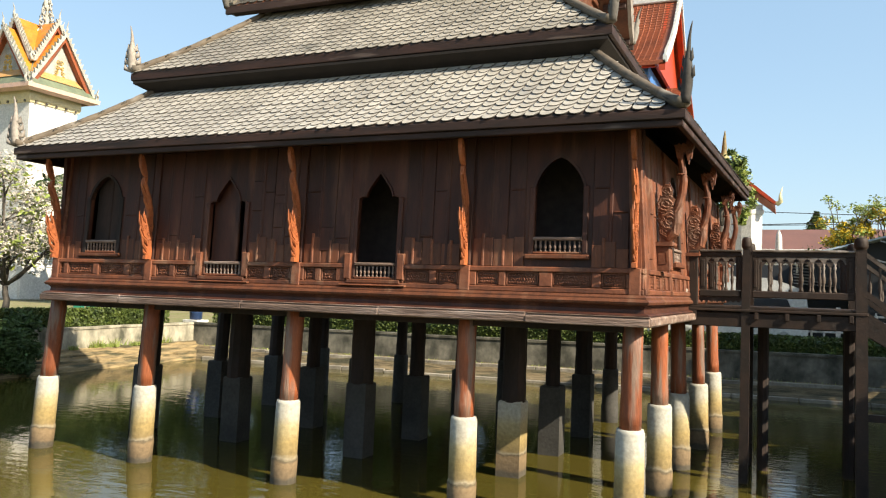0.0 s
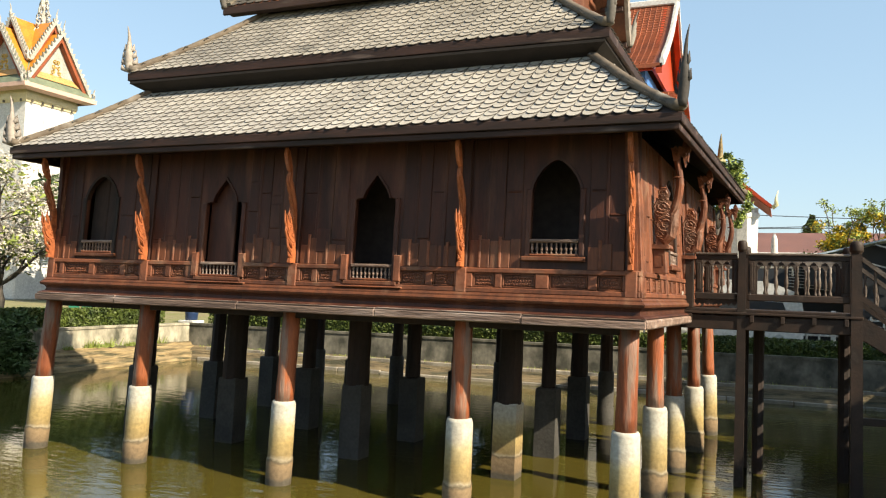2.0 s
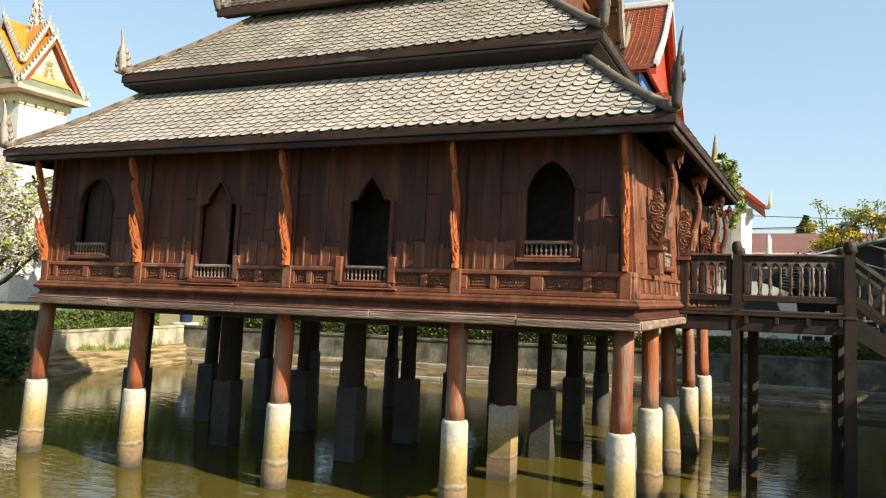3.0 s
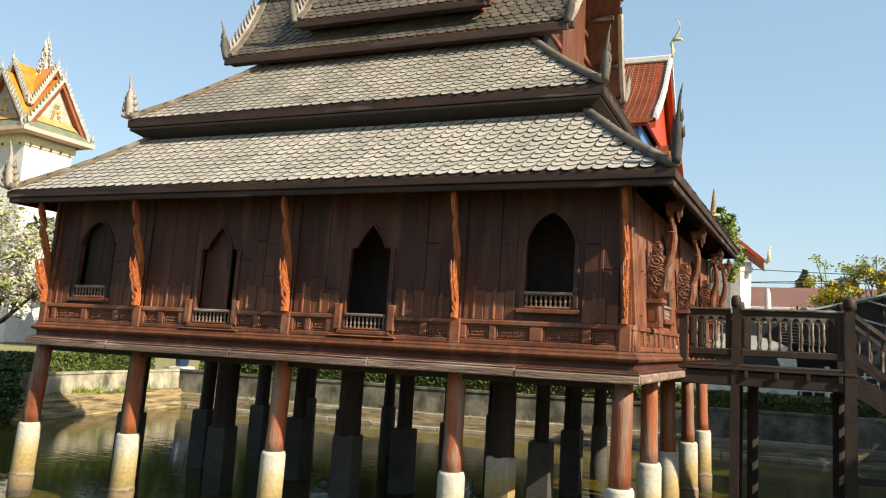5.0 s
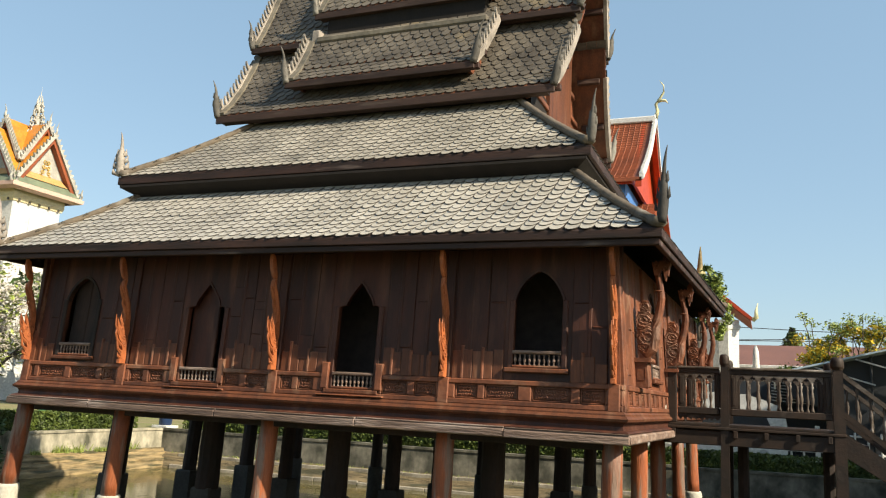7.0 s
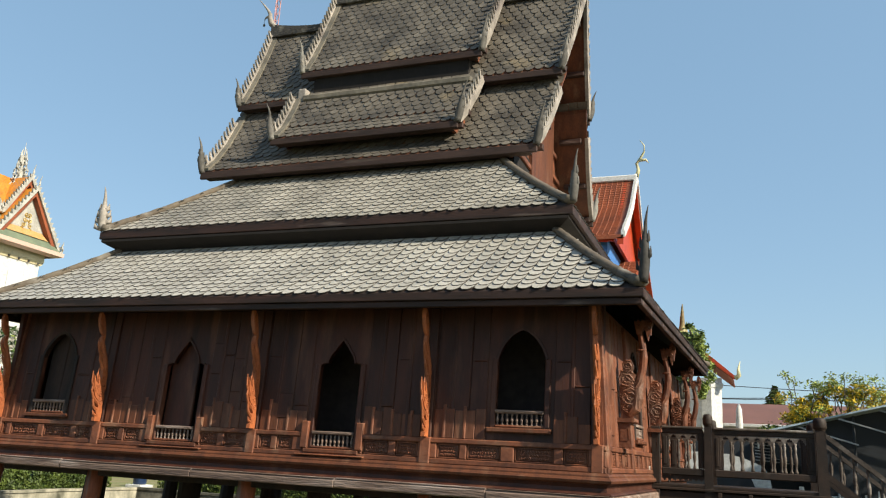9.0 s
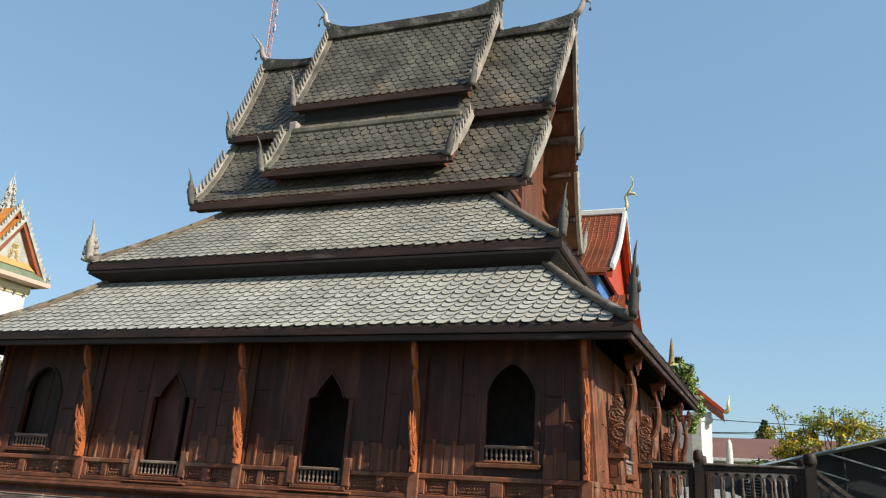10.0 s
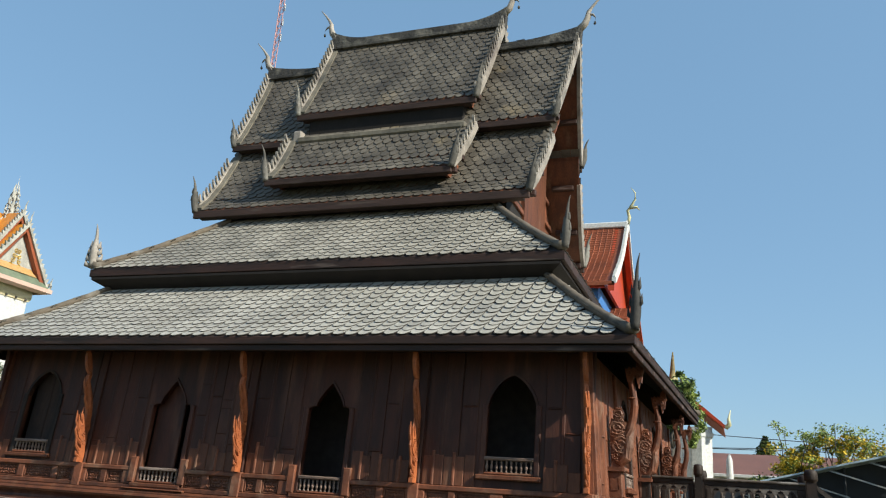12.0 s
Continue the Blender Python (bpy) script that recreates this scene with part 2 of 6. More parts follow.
def limewashed_footing():
    """Whitewashed concrete with a yellow tide stain and bare aggregate near the water."""
    m = material("limewashed_footing", (0.40, 0.375, 0.31), (0.30, 0.27, 0.20), 0.85, 2, bump=0.5, fine=18, vary=0.04)
    t = m.node_tree
    N, L = t.nodes, t.links
    hsv = [n for n in N if n.type == "HUE_SAT"][0]
    src = hsv.inputs["Color"].links[0].from_socket
    geo = [n for n in N if n.type == "NEW_GEOMETRY"][0]
    sep = N.new("ShaderNodeSeparateXYZ")
    L.new(geo.outputs["Position"], sep.inputs[0])
    nz = N.new("ShaderNodeTexNoise")
    nz.inputs["Scale"].default_value, nz.inputs["Detail"].default_value = 5, 6
    L.new(geo.outputs["Position"], nz.inputs["Vector"])
    ma = N.new("ShaderNodeMath")
    ma.operation = "MULTIPLY_ADD"
    ma.inputs[1].default_value = -0.15
    L.new(nz.outputs[0], ma.inputs[0])
    L.new(sep.outputs[2], ma.inputs[2])
    ramp = N.new("ShaderNodeValToRGB")
    e = ramp.color_ramp.elements
    e[0].position, e[0].color = 0.0, (0.05, 0.042, 0.03, 1)
    e[1].position, e[1].color = 1.0, (0.38, 0.365, 0.315, 1)
    for pos, c in ((0.04, (0.12, 0.08, 0.043, 1)), (0.24, (0.19, 0.125, 0.065, 1)), (0.28, (0.085, 0.062, 0.035, 1)), (0.31, (0.25, 0.21, 0.14, 1)), (0.35, (0.18, 0.125, 0.048, 1)),
                   (0.54, (0.28, 0.20, 0.075, 1)), (0.76, (0.37, 0.30, 0.16, 1)), (0.9, (0.38, 0.35, 0.28, 1))):
        k = e.new(pos)
        k.color = c
    L.new(ma.outputs[0], ramp.inputs[0])
    mx = N.new("ShaderNodeMix")
    mx.data_type = "RGBA"
    mx.inputs[0].default_value = 0.92
    L.new(src, mx.inputs[6])
    L.new(ramp.outputs[0], mx.inputs[7])
    L.new(mx.outputs[2], hsv.inputs["Color"])
    return m


FOOTING = limewashed_footing()


def pond_water():
    m = bpy.data.materials.new("murky_green_water")
    m.use_nodes = True
    N, L = m.node_tree.nodes, m.node_tree.links
    p = N["Principled BSDF"]
    p.inputs["Roughness"].default_value = 0.04
    p.inputs["IOR"].default_value = 1.33
    geo = N.new("ShaderNodeNewGeometry")
    n0 = N.new("ShaderNodeTexNoise")
    n0.inputs["Scale"].default_value, n0.inputs["Detail"].default_value = 0.35, 4
    L.new(geo.outputs["Position"], n0.inputs["Vector"])
    mix = N.new("ShaderNodeMix")
    mix.data_type = "RGBA"
    mix.inputs[6].default_value = (0.072, 0.058, 0.011, 1)
    mix.inputs[7].default_value = (0.050, 0.042, 0.009, 1)
    L.new(n0.outputs[0], mix.inputs[0])
    L.new(mix.outputs[2], p.inputs["Base Color"])
    mp = N.new("ShaderNodeMapping")
    mp.inputs["Scale"].default_value = (1.0, 2.4, 1)
    L.new(geo.outputs["Position"], mp.inputs[0])
    n1 = N.new("ShaderNodeTexNoise")
    n1.inputs["Scale"].default_value, n1.inputs["Detail"].default_value = 2.2, 3
    L.new(mp.outputs[0], n1.inputs["Vector"])
    b = N.new("ShaderNodeBump")
    b.inputs["Strength"].default_value, b.inputs["Distance"].default_value = 0.33, 0.018
    L.new(n1.outputs[0], b.inputs["Height"])
    L.new(b.outputs[0], p.inputs["Normal"])
    return m


WATER = pond_water()


# ---- mesh tools ----
class Geo:
    """Collects vertices and faces of one mesh."""

    def __init__(self):
        self.v, self.f = [], []

    def add(self, verts, faces):
        k = len(self.v)
        self.v += [tuple(p) for p in verts]
        self.f += [tuple(i + k for i in f) for f in faces]
        return self

    def box(self, x0, x1, y0, y1, z0, z1, c=0.0, m=None):
        """A box with edges chamfered by c."""
        if c <= 0:
            v = [(x, y, z) for z in (z0, z1) for y in (y0, y1) for x in (x0, x1)]
            f = [(0, 2, 3, 1), (4, 5, 7, 6), (0, 1, 5, 4), (2, 6, 7, 3), (0, 4, 6, 2), (1, 3, 7, 5)]
        else:
            c = min(c, 0.45 * (x1 - x0), 0.45 * (y1 - y0), 0.45 * (z1 - z0))
            v, idx = [], {}
            for i in (0, 1):
                for j in (0, 1):
                    for k in (0, 1):
                        X, Y, Z = (x0, x1)[i], (y0, y1)[j], (z0, z1)[k]
                        sx, sy, sz = (c, -c)[i], (c, -c)[j], (c, -c)[k]
                        for a, p in enumerate(((X, Y + sy, Z + sz), (X + sx, Y, Z + sz), (X + sx, Y + sy, Z))):
                            idx[i, j, k, a] = len(v)
                            v.append(p)
            f = []
            for i in (0, 1):
                f.append(tuple(idx[i, j, k, 0] for j, k in ((0, 0), (1, 0), (1, 1), (0, 1))))
                f.append(tuple(idx[j, i, k, 1] for j, k in ((0, 0), (1, 0), (1, 1), (0, 1))))
                f.append(tuple(idx[j, k, i, 2] for j, k in ((0, 0), (1, 0), (1, 1), (0, 1))))
            for j in (0, 1):
                for k in (0, 1):
                    f.append((idx[0, j, k, 1], idx[1, j, k, 1], idx[1, j, k, 2], idx[0, j, k, 2]))
                    f.append((idx[j, 0, k, 0], idx[j, 1, k, 0], idx[j, 1, k, 2], idx[j, 0, k, 2]))
                    f.append((idx[j, k, 0, 0], idx[j, k, 1, 0], idx[j, k, 1, 1], idx[j, k, 0, 1]))
            for i in (0, 1):
                for j in (0, 1):
                    for k in (0, 1):
                        f.append(tuple(idx[i, j, k, a] for a in range(3)))
        if m is not None:
            v = [m @ Vector(p) for p in v]
        return self.add(v, f)

    def lathe(self, prof, at=(0, 0, 0), n=12, top=None, turn=0.0):
        """prof: (radius, z) from below; top: where the axis ends (x, y), for a leaning piece."""
        z0, z1 = prof[0][1], prof[-1][1]
        tx, ty = (top[0] - at[0], top[1] - at[1]) if top else (0, 0)
        v, f = [], []
        for r, z in prof:
            s = (z - z0) / (z1 - z0) if z1 != z0 else 0
            for k in range(n):
                a = 2 * math.pi * k / n + turn
                v.append((at[0] + tx * s + r * math.cos(a), at[1] + ty * s + r * math.sin(a), at[2] + z))
        for j in range(len(prof) - 1):
            for k in range(n):
                q = (k + 1) % n
                f.append((j * n + k, j * n + q, j * n + n + q, j * n + n + k))
        f.append(tuple(range(n))[::-1])
        f.append(tuple((len(prof) - 1) * n + k for k in range(n)))
        return self.add(v, f)

    def tube(self, pts, radii, n=6, flat=1.0):
        pts = [Vector(p) for p in pts]
        v, f = [], []
        up = Vector((0.13, 0.21, 0.97))
        for i, p in enumerate(pts):
            d = (pts[min(i + 1, len(pts) - 1)] - pts[max(i - 1, 0)]).normalized()
            a = d.cross(up)
            if a.length < 0.05:
                a = d.cross(Vector((1, 0, 0)))
            a.normalize()
            b = d.cross(a).normalized()
            r = radii[i] if isinstance(radii, (list, tuple)) else radii
            for k in range(n):
                w = 2 * math.pi * k / n
                v.append(p + a * (r * math.cos(w)) + b * (r * flat * math.sin(w)))
        for i in range(len(pts) - 1):
            for k in range(n):
                q = (k + 1) % n
                f.append((i * n + k, i * n + q, i * n + n + q, i * n + n + k))
        f.append(tuple(range(n))[::-1])
        f.append(tuple((len(pts) - 1) * n + k for k in range(n)))
        return self.add(v, f)

    def slab(self, pts, put, t0, t1):
        """A flat polygon pts (u, w), thickened from t0 to t1; put(u, t, w) gives the place."""
        n = len(pts)
        v = [put(u, t0, w) for u, w in pts] + [put(u, t1, w) for u, w in pts]
        f = [tuple(range(n)), tuple(range(2 * n - 1, n - 1, -1))]
        f += [(i, (i + 1) % n, n + (i + 1) % n, n + i) for i in range(n)]
        return self.add(v, f)

    def ring(self, rect, prof):
        """A moulding swept round the rectangle (x0, x1, y0, y1): prof of (outward, z), closed."""
        x0, x1, y0, y1 = rect
        n = len(prof)
        v, f = [], []
        for sx, sy, X, Y in ((-1, -1, x0, y0), (1, -1, x1, y0), (1, 1, x1, y1), (-1, 1, x0, y1)):
            v += [(X + sx * o, Y + sy * o, z) for o, z in prof]
        for c in range(4):
            d = (c + 1) % 4
            for i in range(n):
                j = (i + 1) % n
                f.append((c * n + i, d * n + i, d * n + j, c * n + j))
        return self.add(v, f)

    def mesh(self, name, mat, smooth=False):
        me = bpy.data.meshes.new(name)
        me.from_pydata(self.v, [], self.f)
        bm = bmesh.new()
        bm.from_mesh(me)
        bmesh.ops.recalc_face_normals(bm, faces=bm.faces)
        bm.to_mesh(me)
        bm.free()
        me.materials.append(mat)
        if smooth:
            me.polygons.foreach_set("use_smooth", [True] * len(me.polygons))
        me.update()
        return me


def part(name, g, mat, parent=None, label="", smooth=False, kind=""):
    ob = new(name, g.mesh(name, mat, smooth) if isinstance(g, Geo) else g)
    ob.parent = parent
    return tagged(ob, label, kind=kind)


def thing(name, label, category, group="", kind=""):
    return tagged(new(name), label, category, group, kind)


def setting(name, g, mat, label, category):
    return tagged(part(name, g, mat), label, category, kind="structure")


def spiral(cu, cw, r, turns, start, sign=1, n=14):
    return [(cu + sign * r * (1 - 0.8 * i / n) * math.cos(start + turns * 2 * math.pi * i / n), cw + r * (1 - 0.8 * i / n) * math.sin(start + turns * 2 * math.pi * i / n)) for i in range(n + 1)]


# ---- ground and water ----
PX0, PX1, PY0 = -19.55, 5.2, -8.6
GZ = 1.30


def far_wall(x):
    """The far wall of the pond runs a little askew to the hall."""
    return 16.0 + 0.055 * x


POND = [(PX0, PY0), (PX1, PY0), (PX1, far_wall(PX1)), (PX0, far_wall(PX0))]
g = Geo()
F = 1500
rim = [(x + (-0.25 if x < 0 else 0.25), y + (-0.25 if y < 0 else 0.25), GZ) for x, y in POND]
g.add(rim + [(-F, -F, GZ), (F, -F, GZ), (F, F, GZ), (-F, F, GZ)], [(i, (i + 1) % 4, 4 + (i + 1) % 4, 4 + i) for i in range(4)])
setting("ground", g, GRASS, "dry trodden grass round the pond", "ground")
setting("water", Geo().add([(x, y, 0) for x, y in POND], [(0, 1, 2, 3)]), WATER, "murky green still pond water", "water")


def pond_wall(sides):
    """The rendered wall along some sides of the pond, its top edge a little uneven."""
    rnd = random.Random(3)
    g = Geo()
    prof = [(0.0, -1.0), (0.0, 0.5), (0.02, GZ - 0.05), (-0.015, GZ - 0.045), (-0.015, GZ + 0.03), (0.25, GZ + 0.03), (0.25, -1.0)]
    v, f, rings = [], [], []
    out = ((0, -1), (1, 0), (0, 1), (-1, 0))
    for c in sides:
        (xa, ya), (xb, yb) = POND[c], POND[(c + 1) % 4]
        n = 24
        for k in range(n + 1):
            q = k / n
            ox, oy = out[c]
            if k in (0, n):
                px, py = out[c - 1] if k == 0 else out[(c + 1) % 4]
                ox, oy = ox + px, oy + py
            rings.append((xa + (xb - xa) * q, ya + (yb - ya) * q, ox, oy, k == n))
    for x, y, ox, oy, end in rings:
        j = rnd.uniform(-0.012, 0.012)
        v += [(x + ox * o, y + oy * o, z + (j if z > 1 else 0)) for o, z in prof]
    m = len(prof)
    for i in range(len(rings) - 1):
        if rings[i][4]:
            continue
        for k in range(m - 1):
            a, b = i * m + k, (i + 1) * m + k
            f.append((a, b, b + 1, a + 1))
    return g.add(v, f)


setting("pond_wall_side", pond_wall((3,)), BANKWALL, "stained pale rendered retaining wall of the pond", "retaining wall")
setting("pond_wall_far", pond_wall((0, 1, 2)), DARKWALL, "dark grey rendered retaining wall of the pond", "retaining wall")


def ledge(far):
    """The eroded sandy bank in layers at the foot of the far or the side wall."""
    g = Geo()

    def run(n, at, prof, rough):
        v, f = [], []
        for i in range(n + 1):
            j = [noise.noise(Vector((i * 0.35, k * 1.7, n))) for k in range(len(prof))]
            v += [at(i / n, d + (rough * j[k] if 0 < k < len(prof) - 1 else 0), z + 0.6 * rough * j[k - 1] * (k > 0) * (z > 0)) for k, (d, z) in enumerate(prof)]
        m = len(prof)
        for i in range(n):
            for k in range(m - 1):
                f.append((m * i + k, m * i + m + k, m * i + m + k + 1, m * i + k + 1))
        g.add(v, f)

    y1 = far_wall(PX0)
    if not far:
        run(110, lambda q, d, z: (PX0 + d, -2 + (y1 + 2) * q, z), [(-0.02, 0.64), (0.10, 0.62), (0.16, 0.50), (0.30, 0.47), (0.34, 0.34), (0.47, 0.31), (0.50, 0.17), (0.66, 0.12), (0.72, -0.02), (0.80, -0.3)], 0.06)
    else:
        run(140, lambda q, d, z: (PX0 + (PX1 - PX0) * q, far_wall(PX0 + (PX1 - PX0) * q) - d, z), [(-0.02, 0.50), (0.16, 0.46), (0.30, 0.36), (0.42, 0.20), (0.60, 0.12), (0.72, -0.02), (0.80, -0.3)], 0.04)
    return g


# the far ledge is darker than the side one
setting("bank_ledge_side", ledge(False), SOIL, "sandy crumbling ledge along the pond wall", "bank")
setting("bank_ledge_far", ledge(True), DARKSOIL, "dark earthen ledge along the far pond wall", "bank")
for k, (d0, z0, z1) in enumerate(((0.22, 0.30, 0.47), (0.66, -0.1, 0.11))):
    g = Geo()
    x = PX0 + 1.0
    rnd = random.Random(k)
    while x < PX1 - 1:
        l = rnd.uniform(1.6, 2.6)
        d = rnd.uniform(-0.02, 0.02)
        y0 = far_wall(x + l / 2) - d0
        g.box(-l / 2, l / 2 - 0.02, d - 0.07, d + 0.07, z0, z1 + d, 0.015, Matrix.Translation((x + l / 2, y0, 0)) @ Matrix.Rotation(0.055 + rnd.uniform(-0.01, 0.01), 4, "Z"))
        x += l
    setting("pond_kerb_" + "12"[k], g, COPING, "pale concrete kerb at the foot of the pond wall", "kerb")
outlet = thing("drain_pipe", "pale concrete drain pipe end in the pond wall", "pipe")
px, py = -14.0, far_wall(-14.0)
for r0, r1, y0, y1, mat, nm in ((0.0, 0.08, 0.02, 0.04, TARP, "pipe_mouth"), (0.08, 0.15, -0.08, 0.04, COPING, "pipe_rim")):
    g = Geo()
    v, f = [], []
    for y in (y0, y1):
        for r in (r0, r1):
            v += [(px + r * math.cos(2 * math.pi * k / 16), py + y, 0.86 + r * math.sin(2 * math.pi * k / 16)) for k in range(16)]
    for k in range(16):
        q = (k + 1) % 16
        f += [(k, q, 16 + q, 16 + k), (32 + k, 32 + q, 48 + q, 48 + k), (16 + k, 16 + q, 48 + q, 48 + k), (k, q, 32 + q, 32 + k)]
    part(nm, g.add(v, f), mat, outlet)


# ---- the library hall on stilts ----
X0, X1, Y0, Y1 = -10.0, 0.0, 0.0, 9.36
YM = (Y0 + Y1) / 2
hall = thing("temple_library", "old red-brown timber temple library on stilts, tiered shingle roof", "temple building")
LEAN = 0.06
SKEW = 0.028


def askew(g):
    """Swings the entrance side of a ring or slab outwards towards the back."""
    g.v = [(x + SKEW * max(0.0, y) if x > -1 else x, y, z) for x, y, z in g.v]
    return g


def front(x, d, z):
    return (x, 0.12 + LEAN * (z - 2.95) - d, z)


def side(y, d, z):
    return (-0.08 + SKEW * y - LEAN * (z - 2.95) + d, y, z)


def back(x, d, z):
    return (x, Y1 - 0.12 - LEAN * (z - 2.95) + d, z)


def west(y, d, z):
    return (X0 + 0.08 + 0.02 * (z - 2.95) - d, y, z)


# the inner chamber, a gallery's width behind the outer walls
part("inner_chamber", Geo().box(-8.9, -0.75, 1.25, 8.1, 2.9, 5.6, 0.02), INNER, hall, "pale dusty inner chamber wall")
# floor and base mouldings
part("floor_slab", askew(Geo().box(X0 + 0.1, X1 - 0.1, Y0 + 0.1, Y1 - 0.1, 2.62, 2.9)), BLACKWOOD, hall)
part("lower_beam", askew(Geo().ring((X0, X1, Y0, Y1), [(-0.3, 2.55), (0.05, 2.55), (0.07, 2.57), (0.07, 2.645), (0.05, 2.665), (-0.3, 2.665)])), GREYWOOD, hall, "weathered grey-brown edge beam")
rnd = random.Random(77)
xs = [-10.06, -8.3, -5.9, -3.6, -1.5, 0.06]
for k in range(5):
    d = rnd.uniform(-0.006, 0.006)
    part("edge_board", Geo().box(xs[k] + 0.004, xs[k + 1] - 0.004, -0.092 + d, -0.071, 2.556 + d, 2.652 + d, 0.01), GREYWOOD, hall)
    part("drip_board", Geo().box(xs[k] + 0.02, xs[k + 1] - 0.006, -0.075 + d, 0.0, 2.6675, 2.682 + d, 0.005), GREYWOOD, hall)
part("base_cove", askew(Geo().ring((X0, X1, Y0, Y1), [(-0.3, 2.667), (0.02, 2.667), (0.035, 2.685), (0.02, 2.70), (-0.035, 2.715), (-0.045, 2.76), (-0.025, 2.80), (-0.3, 2.80)])), WOOD_SHADED, hall)
part("base_moulding", askew(Geo().ring((X0, X1, Y0, Y1), [(-0.3, 2.802), (-0.02, 2.802), (0.02, 2.82), (0.03, 2.85), (0.01, 2.875), (-0.01, 2.885), (-0.01, 2.905), (-0.04, 2.935), (-0.3, 2.935)])), WOOD_MID, hall, "worn reddish base moulding")


FULL = [(1.0, 0.0), (0.97, 0.14), (0.89, 0.32), (0.76, 0.51), (0.58, 0.70), (0.38, 0.85), (0.18, 0.95), (0.0, 1.0)]


def ogee(cx, w, zs, zt):
    """The head of a pointed window: from the right shoulder over the tip to the left one."""
    h = zt - zs
    half = FULL if zs > 4.25 else [(1.0, 0.0), (0.96, 0.09), (0.80, 0.14), (0.64, 0.13), (0.60, 0.28), (0.50, 0.46), (0.36, 0.60), (0.28, 0.72), (0.13, 0.86), (0.0, 1.0)]
    r = [(cx + w / 2 * a, zs + h * b) for a, b in half]
    return r + [(cx - w / 2 * a, zs + h * b) for a, b in half[-2::-1]]


#          centre, width, opening bottom, rail top, shoulder, tip
WINDOWS = [(-8.96, 0.66, 3.37, 3.58, 4.26, 4.65), (-6.42, 0.68, 3.04, 3.26, 4.14, 4.54), (-3.78, 0.64, 3.05, 3.28, 4.17, 4.55), (-1.16, 0.64, 3.43, 3.65, 4.27, 4.69)]
POSTS = [-9.90, -7.86, -5.06, -2.40, -0.16]


def wall_with_windows(put, a0, a1, wins, z0=2.94, z1=5.05, t=-0.07):
    out = []
    a = a0

    def one(pts):
        out.append(Geo().slab(pts, put, t, 0))

    for cx, w, zb, zr, zs, zt in wins:
        one([(a, z0), (cx - w / 2, z0), (cx - w / 2, z1), (a, z1)])
        one([(cx - w / 2, z0), (cx + w / 2, z0), (cx + w / 2, zb), (cx - w / 2, zb)])
        head = ogee(cx, w, zs, zt)
        half = len(head) // 2
        one([(cx + w / 2, z1)] + head[:half + 1] + [(cx, z1)])
        one([(cx, z1)] + head[half:] + [(cx - w / 2, z1)])
        a = cx + w / 2
    one([(a, z0), (a1, z0), (a1, z1), (a, z1)])
    return out


def wall(name, pieces, mat):
    w = new(name)
    w.parent = hall
    for g in pieces:
        part("wall_section", g, mat, w)
    return w


# front wall in the shade-toned wood, entrance wall in its sunlit copy
wall_f = wall("front_wall", wall_with_windows(front, X0 + 0.1, X1 - 0.1, WINDOWS), WOOD_SHADED)
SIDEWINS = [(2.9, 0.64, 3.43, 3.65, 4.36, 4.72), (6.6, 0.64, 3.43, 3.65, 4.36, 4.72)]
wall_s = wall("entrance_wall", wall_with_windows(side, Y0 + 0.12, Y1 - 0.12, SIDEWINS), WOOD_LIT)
wall("rear_wall", wall_with_windows(back, X0 + 0.1, X1 - 0.1, []), WOOD_SHADED)
wall("end_wall", wall_with_windows(west, Y0 + 0.12, Y1 - 0.12, []), WOOD_SHADED)
part("attic_floor", Geo().box(X0 + 0.2, X1 - 0.25, Y0 + 0.25, Y1 - 0.25, 5.0, 5.06), BLACKWOOD, hall)


def strip(put, a0, a1, z0, z1, d0, d1):
    """A board on a leaning wall with its front edges broken."""
    g = Geo()
    c = min(0.012, (d1 - d0) * 0.6)
    v = [put(a0, d0, z0), put(a1, d0, z0), put(a1, d0, z1), put(a0, d0, z1),
         put(a0, d1 - c, z0), put(a1, d1 - c, z0), put(a1, d1 - c, z1), put(a0, d1 - c, z1),
         put(a0 + c, d1, z0 + c), put(a1 - c, d1, z0 + c), put(a1 - c, d1, z1 - c), put(a0 + c, d1, z1 - c)]
    f = [(0, 1, 5, 4), (1, 2, 6, 5), (2, 3, 7, 6), (3, 0, 4, 7), (4, 5, 9, 8), (5, 6, 10, 9), (6, 7, 11, 10), (7, 4, 8, 11), (8, 9, 10, 11), (0, 3, 2, 1)]
    return g.add(v, f)


def boards(put, spans, wall, mat, z0, z1, seed):
    """Vertical planks of uneven width with proud cover strips at some joints and short cleats."""
    rnd = random.Random(seed)
    for a0, a1 in spans:
        n = max(1, round((a1 - a0) / 0.23))
        for k in range(n):
            p0, p1 = a0 + (a1 - a0) * k / n, a0 + (a1 - a0) * (k + 1) / n
            part("wall_plank", strip(put, p0 + 0.003, p1 - 0.003, z0, z1, 0.0, 0.014 + 0.008 * rnd.random()), mat, wall)
            if k % 2 == 1:
                part("cover_strip", strip(put, p0 - 0.028, p0 + 0.028, z0, z1, 0.0, 0.028), mat, wall)
            if rnd.random() < 0.55:
                z = rnd.choice((3.62, 3.98, 4.28)) + rnd.uniform(-0.03, 0.03)
                part("cleat", strip(put, p0 + 0.03, p1 - 0.02, z, z + 0.03, 0.0, 0.03), mat, wall)
            if rnd.random() < 0.35:
                z = rnd.choice((3.78, 4.12, 4.45)) + rnd.uniform(-0.05, 0.05)
                part("patch_board", strip(put, p0 + 0.012, p1 - 0.012, z - rnd.uniform(0.25, 0.5), z, 0.0, 0.034), mat, wall)


